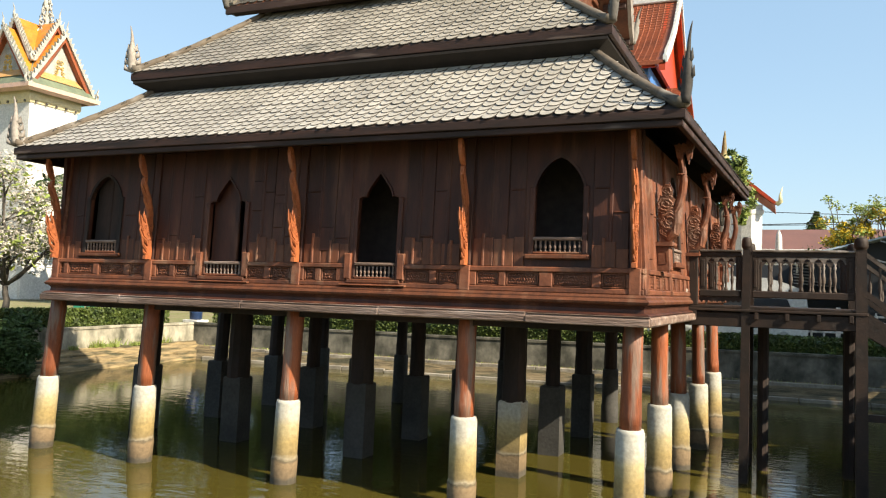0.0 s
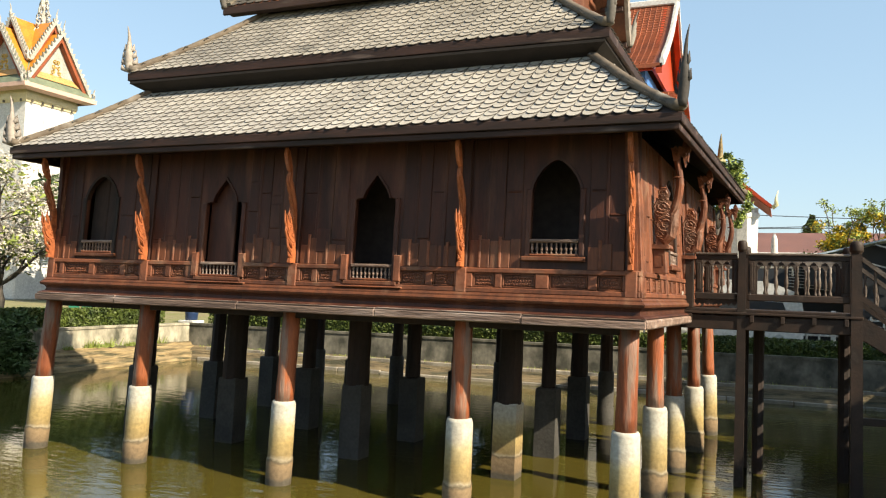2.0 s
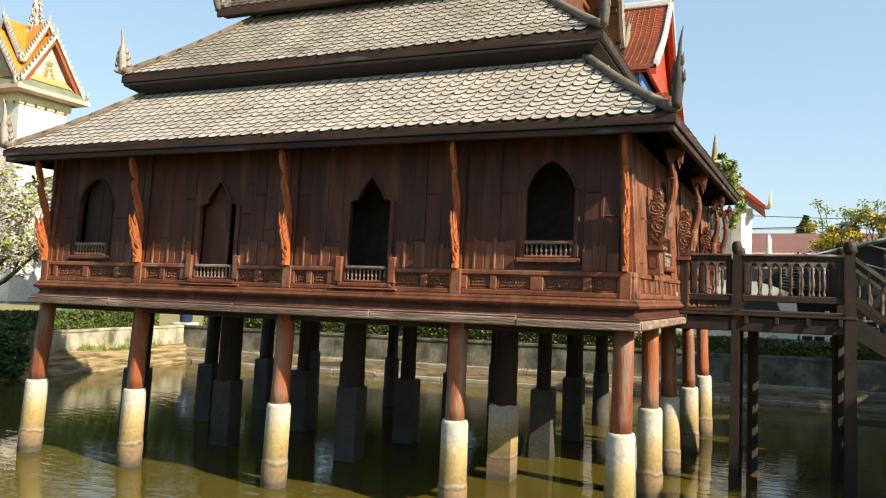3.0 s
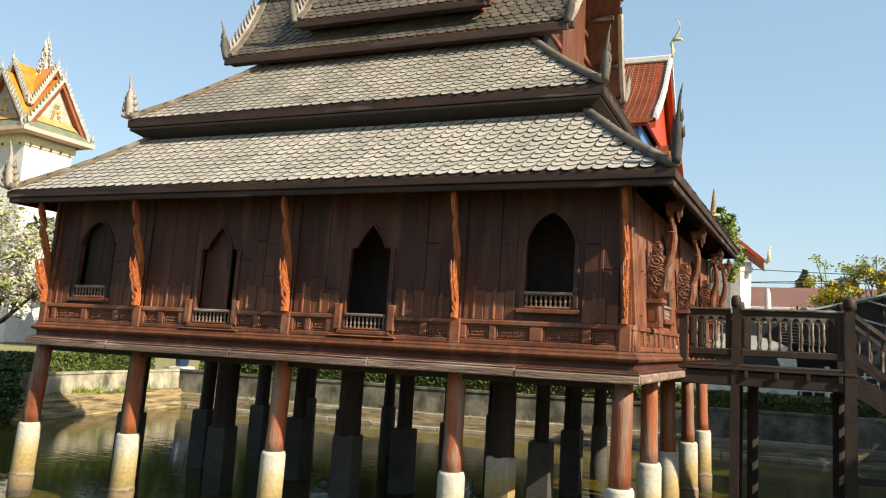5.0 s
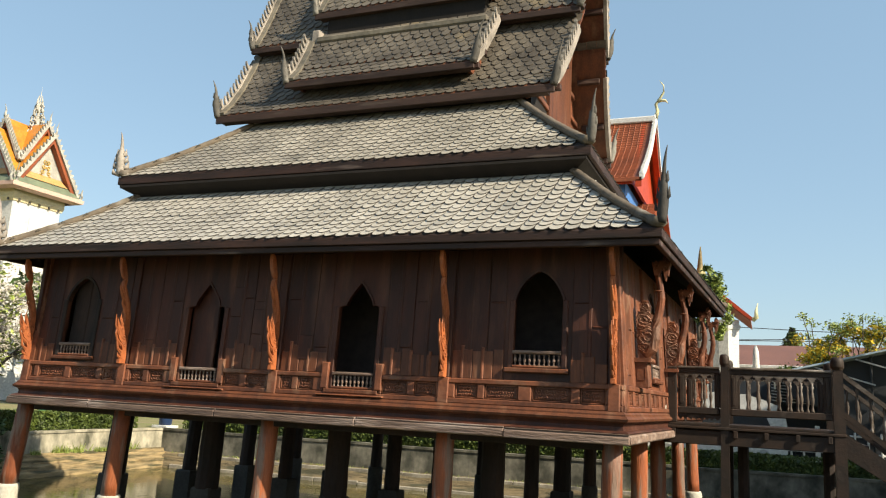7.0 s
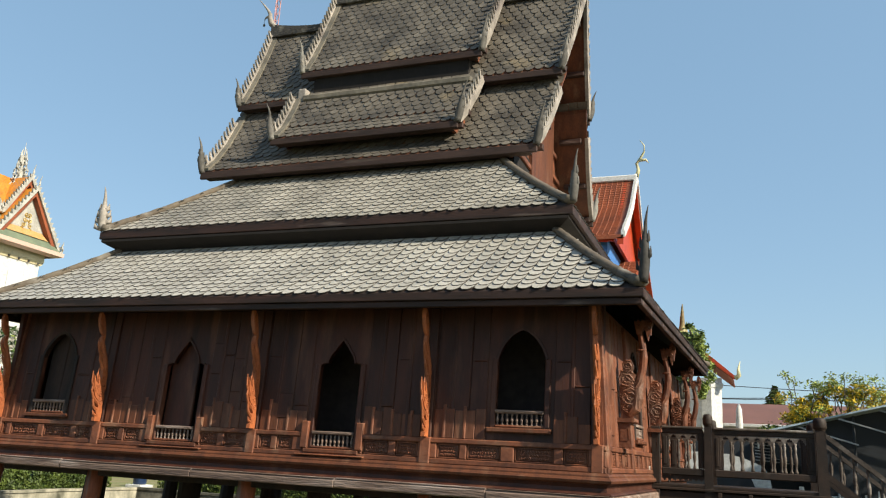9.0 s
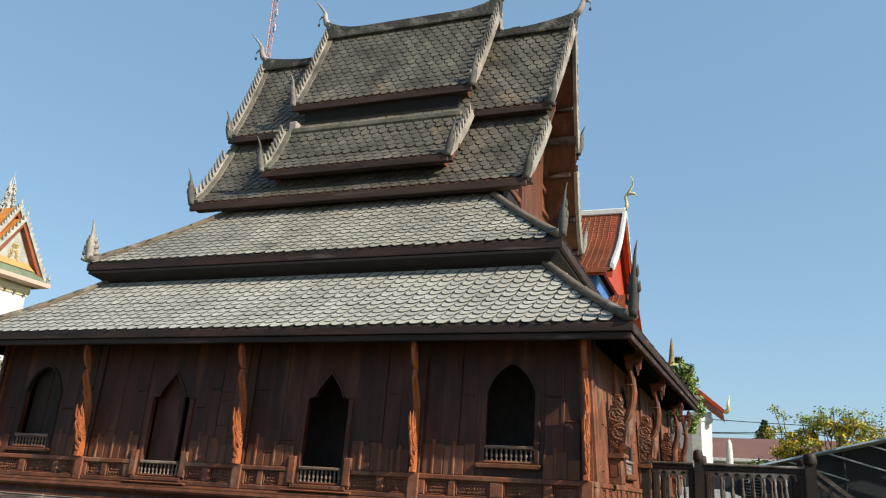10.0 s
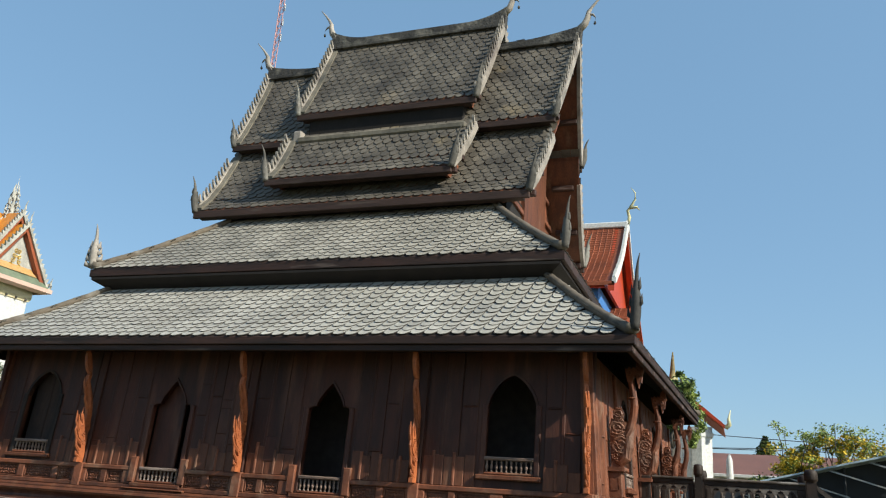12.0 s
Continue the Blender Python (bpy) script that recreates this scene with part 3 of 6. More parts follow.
spans = []
cuts = sorted([(c - w / 2 - 0.12, c + w / 2 + 0.12) for c, w, *_ in WINDOWS] + [(p - 0.09, p + 0.09) for p in POSTS])
for i in range(len(cuts) - 1):
    if cuts[i + 1][0] - cuts[i][1] > 0.05:
        spans.append((cuts[i][1], cuts[i + 1][0]))
boards(front, spans, wall_f, WOOD_SHADED, 3.26, 5.0, 1)
SIDEPOSTS = [0.22, 2.0, 4.6, 7.4, 9.14]
cuts = sorted([(c - w / 2 - 0.12, c + w / 2 + 0.12) for c, w, *_ in SIDEWINS] + [(p - 0.09, p + 0.09) for p in SIDEPOSTS])
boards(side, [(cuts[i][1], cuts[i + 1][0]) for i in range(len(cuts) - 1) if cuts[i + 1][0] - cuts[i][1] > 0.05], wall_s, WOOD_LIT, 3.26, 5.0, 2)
for x in POSTS:
    part("wall_post", strip(front, x - 0.06, x + 0.06, 3.27, 5.0, 0.0, 0.035), WOOD_SHADED, hall)
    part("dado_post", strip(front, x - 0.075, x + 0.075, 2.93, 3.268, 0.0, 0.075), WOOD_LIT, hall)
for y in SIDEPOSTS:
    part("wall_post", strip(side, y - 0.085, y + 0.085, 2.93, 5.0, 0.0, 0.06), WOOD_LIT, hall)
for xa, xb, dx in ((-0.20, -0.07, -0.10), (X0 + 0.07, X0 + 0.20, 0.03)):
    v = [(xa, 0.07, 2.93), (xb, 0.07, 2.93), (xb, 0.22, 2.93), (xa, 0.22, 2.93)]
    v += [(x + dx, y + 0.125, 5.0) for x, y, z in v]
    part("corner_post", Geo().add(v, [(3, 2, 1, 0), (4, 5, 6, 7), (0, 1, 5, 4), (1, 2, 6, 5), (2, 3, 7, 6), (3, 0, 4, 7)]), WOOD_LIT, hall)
# short wainscot boards above the dado, in the lighter sunlit tones of the wood
for a0, a1 in spans:
    n = max(1, round((a1 - a0) / 0.15))
    rnd = random.Random(int(a0 * 100))
    for k in range(n):
        p0, p1 = a0 + (a1 - a0) * k / n, a0 + (a1 - a0) * (k + 1) / n
        high = 3.60 + rnd.uniform(-0.10, 0.05)
        part("wainscot_board", strip(front, p0 + 0.004, p1 - 0.004, 3.262, high, 0.015, 0.030 if k % 2 else 0.024), WOOD_MID, wall_f)
        if k % 2:
            part("wainscot_stile", strip(front, p0 - 0.022, p0 + 0.022, 3.262, high + 0.05, 0.015, 0.042), WOOD_LIT, wall_f)

# dado of carved panels
PANELS = [(-9.86, -9.72), (-9.62, -9.06), (-8.93, -8.38), (-8.27, -7.99), (-7.71, -7.44), (-7.33, -7.04), (-5.93, -5.64), (-5.52, -5.18),
          (-4.93, -4.74), (-4.64, -4.39), (-3.31, -2.93), (-2.82, -2.51), (-2.24, -1.93), (-1.83, -1.38), (-1.20, -0.70), (-0.58, -0.27)]


def dado(put, a0, a1, panels, wall, gaps=()):
    def clear(u0, u1):
        out = [(u0, u1)]
        for b0, b1 in gaps:
            out = [q for s0, s1 in out for q in ((s0, min(s1, b0)), (max(s0, b1), s1)) if q[1] - q[0] > 0.02]
        return out
    for u0, u1 in clear(a0, a1):
        part("dado_rail", strip(put, u0, u1, 3.195, 3.262, 0.0, 0.062), WOOD_LIT, wall)
    part("dado_rail", strip(put, a0, a1, 2.935, 3.005, 0.0, 0.060), WOOD_LIT, wall)
    edges = [a0] + [q for p in panels for q in p] + [a1]
    for i in range(0, len(edges) - 1, 2):
        for u0, u1 in clear(edges[i], edges[i + 1]):
            part("dado_stile", strip(put, u0 + 0.001, u1 - 0.001, 3.006, 3.194, 0.0, 0.052), WOOD_LIT, wall)
    for i, (u0, u1) in enumerate(panels):
        p = part("carved_panel", strip(put, u0 + 0.02, u1 - 0.02, 3.025, 3.175, 0.0, 0.018), WOOD_MID, wall)
        g = Geo()
        rnd = random.Random(i + 31)
        n = max(4, round((u1 - u0) / 0.045))
        for k in range(n):
            for row in (0, 1, 2):
                c, z, a = u0 + 0.055 + (u1 - u0 - 0.11) * (k + 0.5 * (row % 2)) / (n - 0.5), 3.058 + 0.042 * row, rnd.uniform(0, 6.28)
                l, b = rnd.uniform(0.018, 0.030), rnd.uniform(-0.9, 0.9)
                g.tube([put(c + l * q * math.cos(a + b * q), 0.021, z + l * q * math.sin(a + b * q)) for q in (-1, -0.3, 0.4, 1)], [0.004, 0.011, 0.010, 0.003], 5)
        part("scroll_carving", g, WOOD_LIT, p, kind="stuff")
        g = Geo()
        for b in ((u0 + 0.008, u1 - 0.008, 3.012, 3.026), (u0 + 0.008, u1 - 0.008, 3.174, 3.188), (u0 + 0.008, u0 + 0.022, 3.026, 3.174), (u1 - 0.022, u1 - 0.008, 3.026, 3.174)):
            h = strip(put, b[0], b[1], b[2], b[3], 0.0, 0.036)
            g.add(h.v, h.f)
        part("panel_bead", g, WOOD_LIT, p)


dado(front, X0 + 0.05, X1 - 0.05, PANELS, wall_f, [(-6.88, -5.96), (-4.22, -3.36)])
dado(side, Y0 + 0.1, Y1 - 0.1, [(0.42 + 0.44 * k, 0.42 + 0.44 * k + 0.3) for k in range(20)], wall_s)


def baluster_profile(h, r):
    return [(r * a, h * b) for a, b in ((0.75, 0), (1, 0.04), (0.7, 0.1), (0.45, 0.2), (0.85, 0.34), (1.0, 0.45), (0.7, 0.6), (0.45, 0.75), (0.8, 0.86), (0.5, 0.92), (0.8, 1.0))]


def window(put, spec, shutter):
    cx, w, zb, zr, zs, zt = spec
    win = new("window")
    win.parent = hall
    tagged(win, {"shut": "pointed timber window with closed dark shutters", "ajar": "pointed timber window with one shutter leaf closed", "open": "open pointed timber window with a low baluster rail"}[shutter])
    frame_wood = BLACKWOOD if shutter == "shut" else WOOD_SHADED
    # jambs and the pointed head stand proud of the wall
    part("jamb", strip(put, cx - w / 2 - 0.07, cx - w / 2 + 0.004, zb - 0.02, zs + 0.04, 0.0, 0.030), frame_wood, win)
    part("jamb", strip(put, cx + w / 2 - 0.004, cx + w / 2 + 0.07, zb - 0.02, zs + 0.04, 0.0, 0.030), frame_wood, win)
    inner = ogee(cx, w, zs, zt)
    outer = ogee(cx, w + 0.07, zs + 0.01, zt + 0.05)
    g = Geo()
    n = len(inner)
    v, f = [], []
    for (a, b), (c, d) in zip(inner, outer):
        v += [put(a, -0.06, b), put(a, 0.016, b), put(c, 0.020, d), put(c, 0.0, d)]
    for i in range(n - 1):
        for k in range(4):
            f.append((4 * i + k, 4 * i + 4 + k, 4 * i + 4 + (k + 1) % 4, 4 * i + (k + 1) % 4))
    g.add(v, f)
    part("arched_head", g, frame_wood, win)
    part("sill", strip(put, cx - w / 2 - 0.10, cx + w / 2 + 0.10, zb - 0.065, zb - 0.005, 0.0, 0.075), WOOD_MID, win)
    part("handrail", strip(put, cx - w / 2, cx + w / 2, zr - 0.045, zr, -0.06, 0.05), GREYWOOD, win)
    part("bottom_rail", strip(put, cx - w / 2, cx + w / 2, zb - 0.003, zb + 0.03, -0.06, 0.04), WOOD_LIT, win)
    h = zr - 0.045 - zb - 0.03
    me = Geo().lathe(baluster_profile(h, 0.021), n=7).mesh("baluster", GREYWOOD, True)
    for k in range(10):
        b = part("baluster", me, None, win)
        b.location = put(cx - w / 2 + w * (k + 0.5) / 10, 0.0, zb + 0.03)
    if shutter == "shut":
        for s0, s1 in ((cx - w / 2, cx - 0.004), (cx + 0.004, cx + w / 2)):
            part("shutter", strip(put, s0, s1, zb, zt, -0.19, -0.14), BLACKWOOD, win)
    if shutter == "ajar":
        part("shutter", strip(put, cx - w / 2, cx + w * 0.22, zb, zt, -0.15, -0.10), WOOD_SHADED, win, "reddish plank shutter leaf")
    return win


for spec, state in zip(WINDOWS, ("shut", "ajar", "open", "open")):
    window(front, spec, state)
for spec in SIDEWINS:
    window(side, spec, "shut")
# aprons of the two low windows
for cx, w, zb, *_ in WINDOWS[1:3]:
    part("window_apron", strip(front, cx - w / 2 - 0.2, cx + w / 2 + 0.2, zb - 0.10, zb - 0.077, 0.0, 0.115), WOOD_LIT, hall)
    for s in (-1, 1):
        part("jamb_foot", strip(front, cx + s * (w / 2 + 0.1) - 0.055, cx + s * (w / 2 + 0.1) + 0.055, zb - 0.005, zb + 0.36, 0.03, 0.075), WOOD_LIT, hall)

# eave brackets: flat carved boards, foot on the dado, head under the eave
BR = [(0.02, 3.27), (0.15, 3.27), (0.15, 3.33), (0.11, 3.35), (0.14, 3.40), (0.14, 3.46), (0.11, 3.48), (0.15, 3.54), (0.16, 3.60), (0.21, 3.63), (0.25, 3.70), (0.21, 3.71), (0.28, 3.80), (0.32, 3.97),
      (0.25, 3.86), (0.20, 3.83), (0.24, 3.99), (0.17, 3.88), (0.155, 3.96), (0.17, 4.08), (0.21, 4.22), (0.27, 4.35), (0.315, 4.46), (0.31, 4.55), (0.28, 4.585), (0.34, 4.62), (0.40, 4.72), (0.43, 4.83), (0.42, 4.93),
      (0.36, 4.89), (0.31, 4.77), (0.27, 4.66), (0.25, 4.57), (0.255, 4.47), (0.20, 4.36), (0.13, 4.22), (0.08, 4.10), (0.055, 3.98), (0.05, 3.88), (0.03, 3.78), (0.05, 3.70), (0.03, 3.62), (0.04, 3.50), (0.02, 3.42)]


def bracket(put, at, wide=1.0, deep=0.075):
    g = Geo()
    place = lambda u, t, w: put(at + t, 0.02 + u * wide, w)
    g.slab(BR, place, -deep / 2, deep / 2)
    for a in ([(0.13, 3.44), (0.20, 3.50), (0.23, 3.60), (0.21, 3.68)], [(0.14, 3.55), (0.23, 3.62), (0.29, 3.73), (0.28, 3.84)], [(0.15, 3.66), (0.24, 3.74), (0.32, 3.86), (0.335, 4.02)],
              [(0.12, 3.80), (0.19, 3.86), (0.235, 3.96), (0.225, 4.08)], [(0.16, 4.06), (0.20, 4.14), (0.255, 4.20), (0.27, 4.27)], [(0.24, 4.28), (0.30, 4.36), (0.345, 4.44), (0.35, 4.53)],
              [(0.29, 4.60), (0.36, 4.66), (0.41, 4.76), (0.425, 4.88)], [(0.09, 3.34), (0.17, 3.38), (0.19, 3.43)]):
        n = len(a)
        g.tube([place(u, 0.0, w) for u, w in a], [0.034 - 0.027 * k / (n - 1) for k in range(n)], 6, 0.9)
    g.tube([place(u, 0.0, w) for u, w in ((0.10, 3.98), (0.12, 4.10), (0.165, 4.22), (0.225, 4.35), (0.275, 4.46), (0.285, 4.56))], [0.030, 0.048, 0.050, 0.046, 0.040, 0.022], 8)
    b = part("eave_bracket", g, CARVED, hall, "carved flame-shaped eave bracket of reddish wood")
    r = Geo()
    for s in (-1, 1):
        for cu, cw, rad, tr in ((0.09, 3.56, 0.045, 0.3), (0.12, 3.68, 0.05, 1.2), (0.10, 3.80, 0.04, 2.0), (0.20, 3.78, 0.035, 0.8), (0.11, 3.94, 0.035, 0.5), (0.12, 4.07, 0.03, 2.0), (0.17, 4.21, 0.03, 2.6), (0.25, 4.40, 0.03, 1.6), (0.33, 4.72, 0.035, 1.0), (0.37, 4.83, 0.025, 2.0)):
            r.tube([place(u * 1.0, s * (deep / 2), w) for u, w in spiral(cu, cw, rad, 1.4, tr, s)], 0.009, 5)
    part("scroll_carving", r, CARVED, b, kind="stuff")
    return b


for x in POSTS:
    bracket(front, x, 1.0, 0.055)
# the larger naga brackets of the entrance side
PLUME = [(0, 3.66), (0.15, 3.66), (0.21, 3.76), (0.25, 3.93), (0.27, 4.10), (0.21, 4.15), (0.24, 4.24), (0.19, 4.27), (0.21, 4.36), (0.165, 4.47), (0.13, 4.36), (0.10, 4.40), (0.075, 4.28), (0.03, 4.30), (0.02, 4.16), (0.0, 4.08)]
HEAD = [(0.265, 4.90), (0.28, 4.79), (0.345, 4.79), (0.375, 4.87), (0.40, 4.85), (0.425, 4.71), (0.45, 4.80), (0.465, 4.78), (0.485, 4.90), (0.505, 4.94), (0.495, 5.03), (0.46, 5.09), (0.42, 5.05), (0.40, 4.97), (0.37, 5.0), (0.345, 4.96), (0.315, 5.0), (0.29, 4.96), (0.255, 4.98)]
NECK = [(0.04, 3.74), (0.11, 3.71), (0.19, 3.78), (0.235, 3.92), (0.25, 4.06), (0.275, 4.17), (0.32, 4.31), (0.35, 4.47), (0.345, 4.63), (0.325, 4.79), (0.32, 4.88)]
for y in (1.25, 4.0, 7.2, 9.1):
    place = lambda u, t, w: side(y + t, 0.05 + u, w)
    g = Geo().slab(PLUME, place, -0.04, 0.06)
    g.slab(HEAD, place, -0.05, 0.05)
    g.tube([place(u, 0.0, w) for u, w in NECK], [0.045, 0.065, 0.075, 0.072, 0.068, 0.062, 0.056, 0.052, 0.047, 0.043, 0.05], 10)
    g.tube([place(0.325 + 0.058 * math.cos(0.6 * k), 0.058 * math.sin(0.6 * k), 4.57) for k in range(12)], 0.012, 5)
    b = part("eave_bracket", g, NAGA, hall, "carved serpent-shaped eave bracket with crested head")
    r = Geo()
    for cu, cw, rad, tr in ((0.14, 3.93, 0.13, 0.6), (0.11, 4.17, 0.11, 2.2), (0.13, 4.36, 0.07, 1.0), (0.06, 3.80, 0.06, 0.3), (0.12, 3.90, 0.05, 1.2), (0.05, 3.95, 0.055, 2.0), (0.15, 4.03, 0.055, 0.5), (0.06, 4.09, 0.05, 2.0), (0.16, 4.15, 0.05, 3), (0.08, 4.20, 0.05, 1), (0.16, 4.26, 0.04, 2),
                            (0.10, 4.31, 0.035, 1.5), (0.16, 4.36, 0.028, 1), (0.31, 4.90, 0.035, 0.5), (0.45, 4.98, 0.04, 2), (0.43, 4.87, 0.03, 1)):
        r.tube([place(u, -0.042 if cu < 0.25 else -0.052, w) for u, w in spiral(cu, cw, rad, 1.9, tr)], 0.02 if rad > 0.06 else 0.014, 6)
    part("scroll_carving", r, NAGA, b, kind="stuff")
    ped = part("bracket_pedestal", strip(side, y - 0.16, y + 0.16, 3.60, 3.655, 0.0, 0.25), WOOD_LIT, hall)
    part("pedestal_box", strip(side, y - 0.12, y + 0.12, 3.27, 3.598, 0.0, 0.19), WOOD_LIT, ped)
    part("pedestal_panel", strip(side, y - 0.128, y - 0.121, 3.36, 3.52, 0.04, 0.15), NAGA, ped)

# stilts
ROWS = [0.32, 2.52, 4.50, 6.60, 8.75]
# the five columns of each row: top and foot, which lean outwards at the end
COLS = [[(-10.04, -10.36), (-7.95, -8.11), (-5.19, -5.33), (-2.43, -2.46), (-0.21, -0.24)],
        [(-9.95, -10.15), (-7.83, -7.92), (-5.22, -5.28), (-2.45, -2.49), (-0.20, -0.17)],
        [(-9.80, -9.95), (-7.46, -7.54), (-5.09, -5.13), (-2.36, -2.38), (-0.18, -0.12)],
        [(-9.85, -9.95), (-7.50, -7.58), (-4.95, -4.98), (-2.29, -2.31), (-0.06, 0.0)],
        [(-9.85, -9.93), (-7.52, -7.58), (-4.72, -4.74), (-2.17, -2.18), (0.02, 0.10)]]
GIRTH = [0.128, 0.205, 0.135, 0.165, 0.138]
for j, y in enumerate(ROWS):
    for i, (xt, xb) in enumerate(COLS[j]):
        outer = j == 0 or i == 4
        ftop = 1.23 + 0.04 * math.sin(3.1 * i + 1.7 * j) + (0.05 if i == 4 else 0.0)
        s = (2.58 - ftop) / 2.58
        xm = xt + (xb - xt) * s
        rnd = random.Random(10 * i + j)
        r = rnd.uniform(0.118, 0.135) if outer else GIRTH[j] * rnd.uniform(0.94, 1.06)
        n = 14 if outer else 10
        bumps = [rnd.uniform(0.95, 1.05) for _ in range(n)]
        g = Geo().lathe([(r * 1.05, 0), (r * 1.06, 0.2), (r, 0.45), (r * 1.03, 0.7), (r * 0.99, 0.95), (r, 2.60 - ftop)], (xm, y, ftop - 0.02), n, (xt, y), 0.3)
        g.v = [(x + (x - xm) * 0.6 * (bumps[q % n] - 1), yy + (yy - y) * (bumps[q % n] - 1), z) for q, (x, yy, z) in enumerate(g.v)]
        # stilts below the floor hold that shade in their dark colour
        p = part("pillar", g, PILLAR if outer else BLACKWOOD, hall, "worn red-painted round timber stilt" if outer else "timber stilt coloured dark as in the shade under the floor", smooth=outer)
        fr = 0.185 if outer or j == 4 else 0.225
        if not outer and j < 4:
            prof, n, turn = [(fr * 1.22, -0.6), (fr * 1.2, ftop - 0.03), (fr * 1.1, ftop)], 4, math.pi / 4
        else:
            prof, n, turn = [(fr * 1.03, -0.6), (fr * 1.05, 0.1), (fr * 1.08, 0.36), (fr, 0.40), (fr, 0.7), (fr * 0.98, ftop - 0.05), (fr * 0.9, ftop)], 16, 0
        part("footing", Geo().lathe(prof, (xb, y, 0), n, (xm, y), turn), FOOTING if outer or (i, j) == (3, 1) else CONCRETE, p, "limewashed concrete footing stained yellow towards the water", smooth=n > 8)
for y in ROWS:
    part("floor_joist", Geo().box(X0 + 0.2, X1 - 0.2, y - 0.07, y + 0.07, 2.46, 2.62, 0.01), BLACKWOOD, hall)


# ---- the roof tiers ----
TW, TE = 0.190, 0.158


def tile_mesh(mat):
    """A fish-scale shingle, lower edge at v = 0, lying on its row."""
    w, l, t = TW * 0.945, TE * 2.05, 0.011
    half = [(0.5, l), (0.5, 0.152), (0.485, 0.114), (0.435, 0.077), (0.355, 0.044), (0.25, 0.019), (0.13, 0.004), (0.0, 0.0)]
    pts = [(w * a, b) for a, b in half] + [(-w * a, b) for a, b in half[-2::-1]]
    n = len(pts)
    h = lambda v: 0.031 - 0.029 * v / l
    v = [(a, b, h(b)) for a, b in pts] + [(a, b, h(b) - t) for a, b in pts]
    f = [tuple(range(n))[::-1]] + [(i, i + 1, n + i + 1, n + i) for i in range(n - 1)]
    return v, f


def slope_rows(prof):
    """Walks a profile of (run, height) points in steps of one course; gives place and direction."""
    out, acc = [], 0.0
    seg = [(prof[i], prof[i + 1]) for i in range(len(prof) - 1)]
    tot = sum(math.dist(a, b) for a, b in seg)
    n = max(1, round(tot / TE))
    for k in range(n):
        s = tot * k / n
        for a, b in seg:
            l = math.dist(a, b)
            if s <= l:
                q = s / l
                out.append((a[0] + (b[0] - a[0]) * q, a[1] + (b[1] - a[1]) * q, (b[0] - a[0]) / l, (b[1] - a[1]) / l, k / n))
                break
            s -= l
    return out


def tile_slope(roof, frame3, prof, lim0, lim1, mat, near=None, lift=None, hem=0.0):
    """Tiles one slope. frame3(a, run, h) -> place; lim0/lim1: span of a at eave and top; near: span whose tiles are pieces of their own (<= 300)."""
    v0, f0 = tile_mesh(mat)
    rnd = random.Random(len(bpy.data.objects))
    shared = None
    if near:
        shared = bpy.data.meshes.new("roof_tile")
        shared.from_pydata(v0, [], f0)
        shared.materials.append(mat)
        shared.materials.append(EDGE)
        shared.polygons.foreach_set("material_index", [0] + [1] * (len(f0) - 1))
    rest = Geo()
    count = 0
    for row, (r, h, dr, dh, q) in enumerate(slope_rows(prof)):
        a0, a1 = lim0[0] + (lim1[0] - lim0[0]) * q, lim0[1] + (lim1[1] - lim0[1]) * q
        a = a0 + hem + (0.5 if row % 2 else 0.0) * TW
        while a < a1 - 0.02 - hem:
            o = Vector(frame3(a, r, h))
            eu = (Vector(frame3(a + 1, r, h)) - o).normalized()
            ev = (Vector(frame3(a, r + dr, h + dh)) - o).normalized()
            en = eu.cross(ev)
            if en.z < 0:
                en = -en
                eu = -eu
            if lift:
                o = o + lift(o)
            j = rnd.uniform(-0.012, 0.012)
            eu2 = (eu + ev * rnd.uniform(-0.035, 0.035)).normalized()
            ev2 = en.cross(eu2)
            m = Matrix((eu2, ev2, en)).transposed().to_4x4()
            m.translation = o + ev * j + en * rnd.uniform(0, 0.004)
            if near and near[0] <= a <= near[1] and count < 300:
                t = new("roof_tile", shared)
                t.parent = roof
                t.matrix_basis = m
                count += 1
            else:
                rest.add([m @ Vector(p) for p in v0], f0)
            a += TW
    if rest.v:
        me = bpy.data.meshes.new("roof_tiles")
        me.from_pydata(rest.v, [], rest.f)
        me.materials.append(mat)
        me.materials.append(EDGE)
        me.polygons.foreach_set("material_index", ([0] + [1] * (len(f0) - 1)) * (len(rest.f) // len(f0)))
        part("roof_tiles", me, mat, roof, kind="stuff")


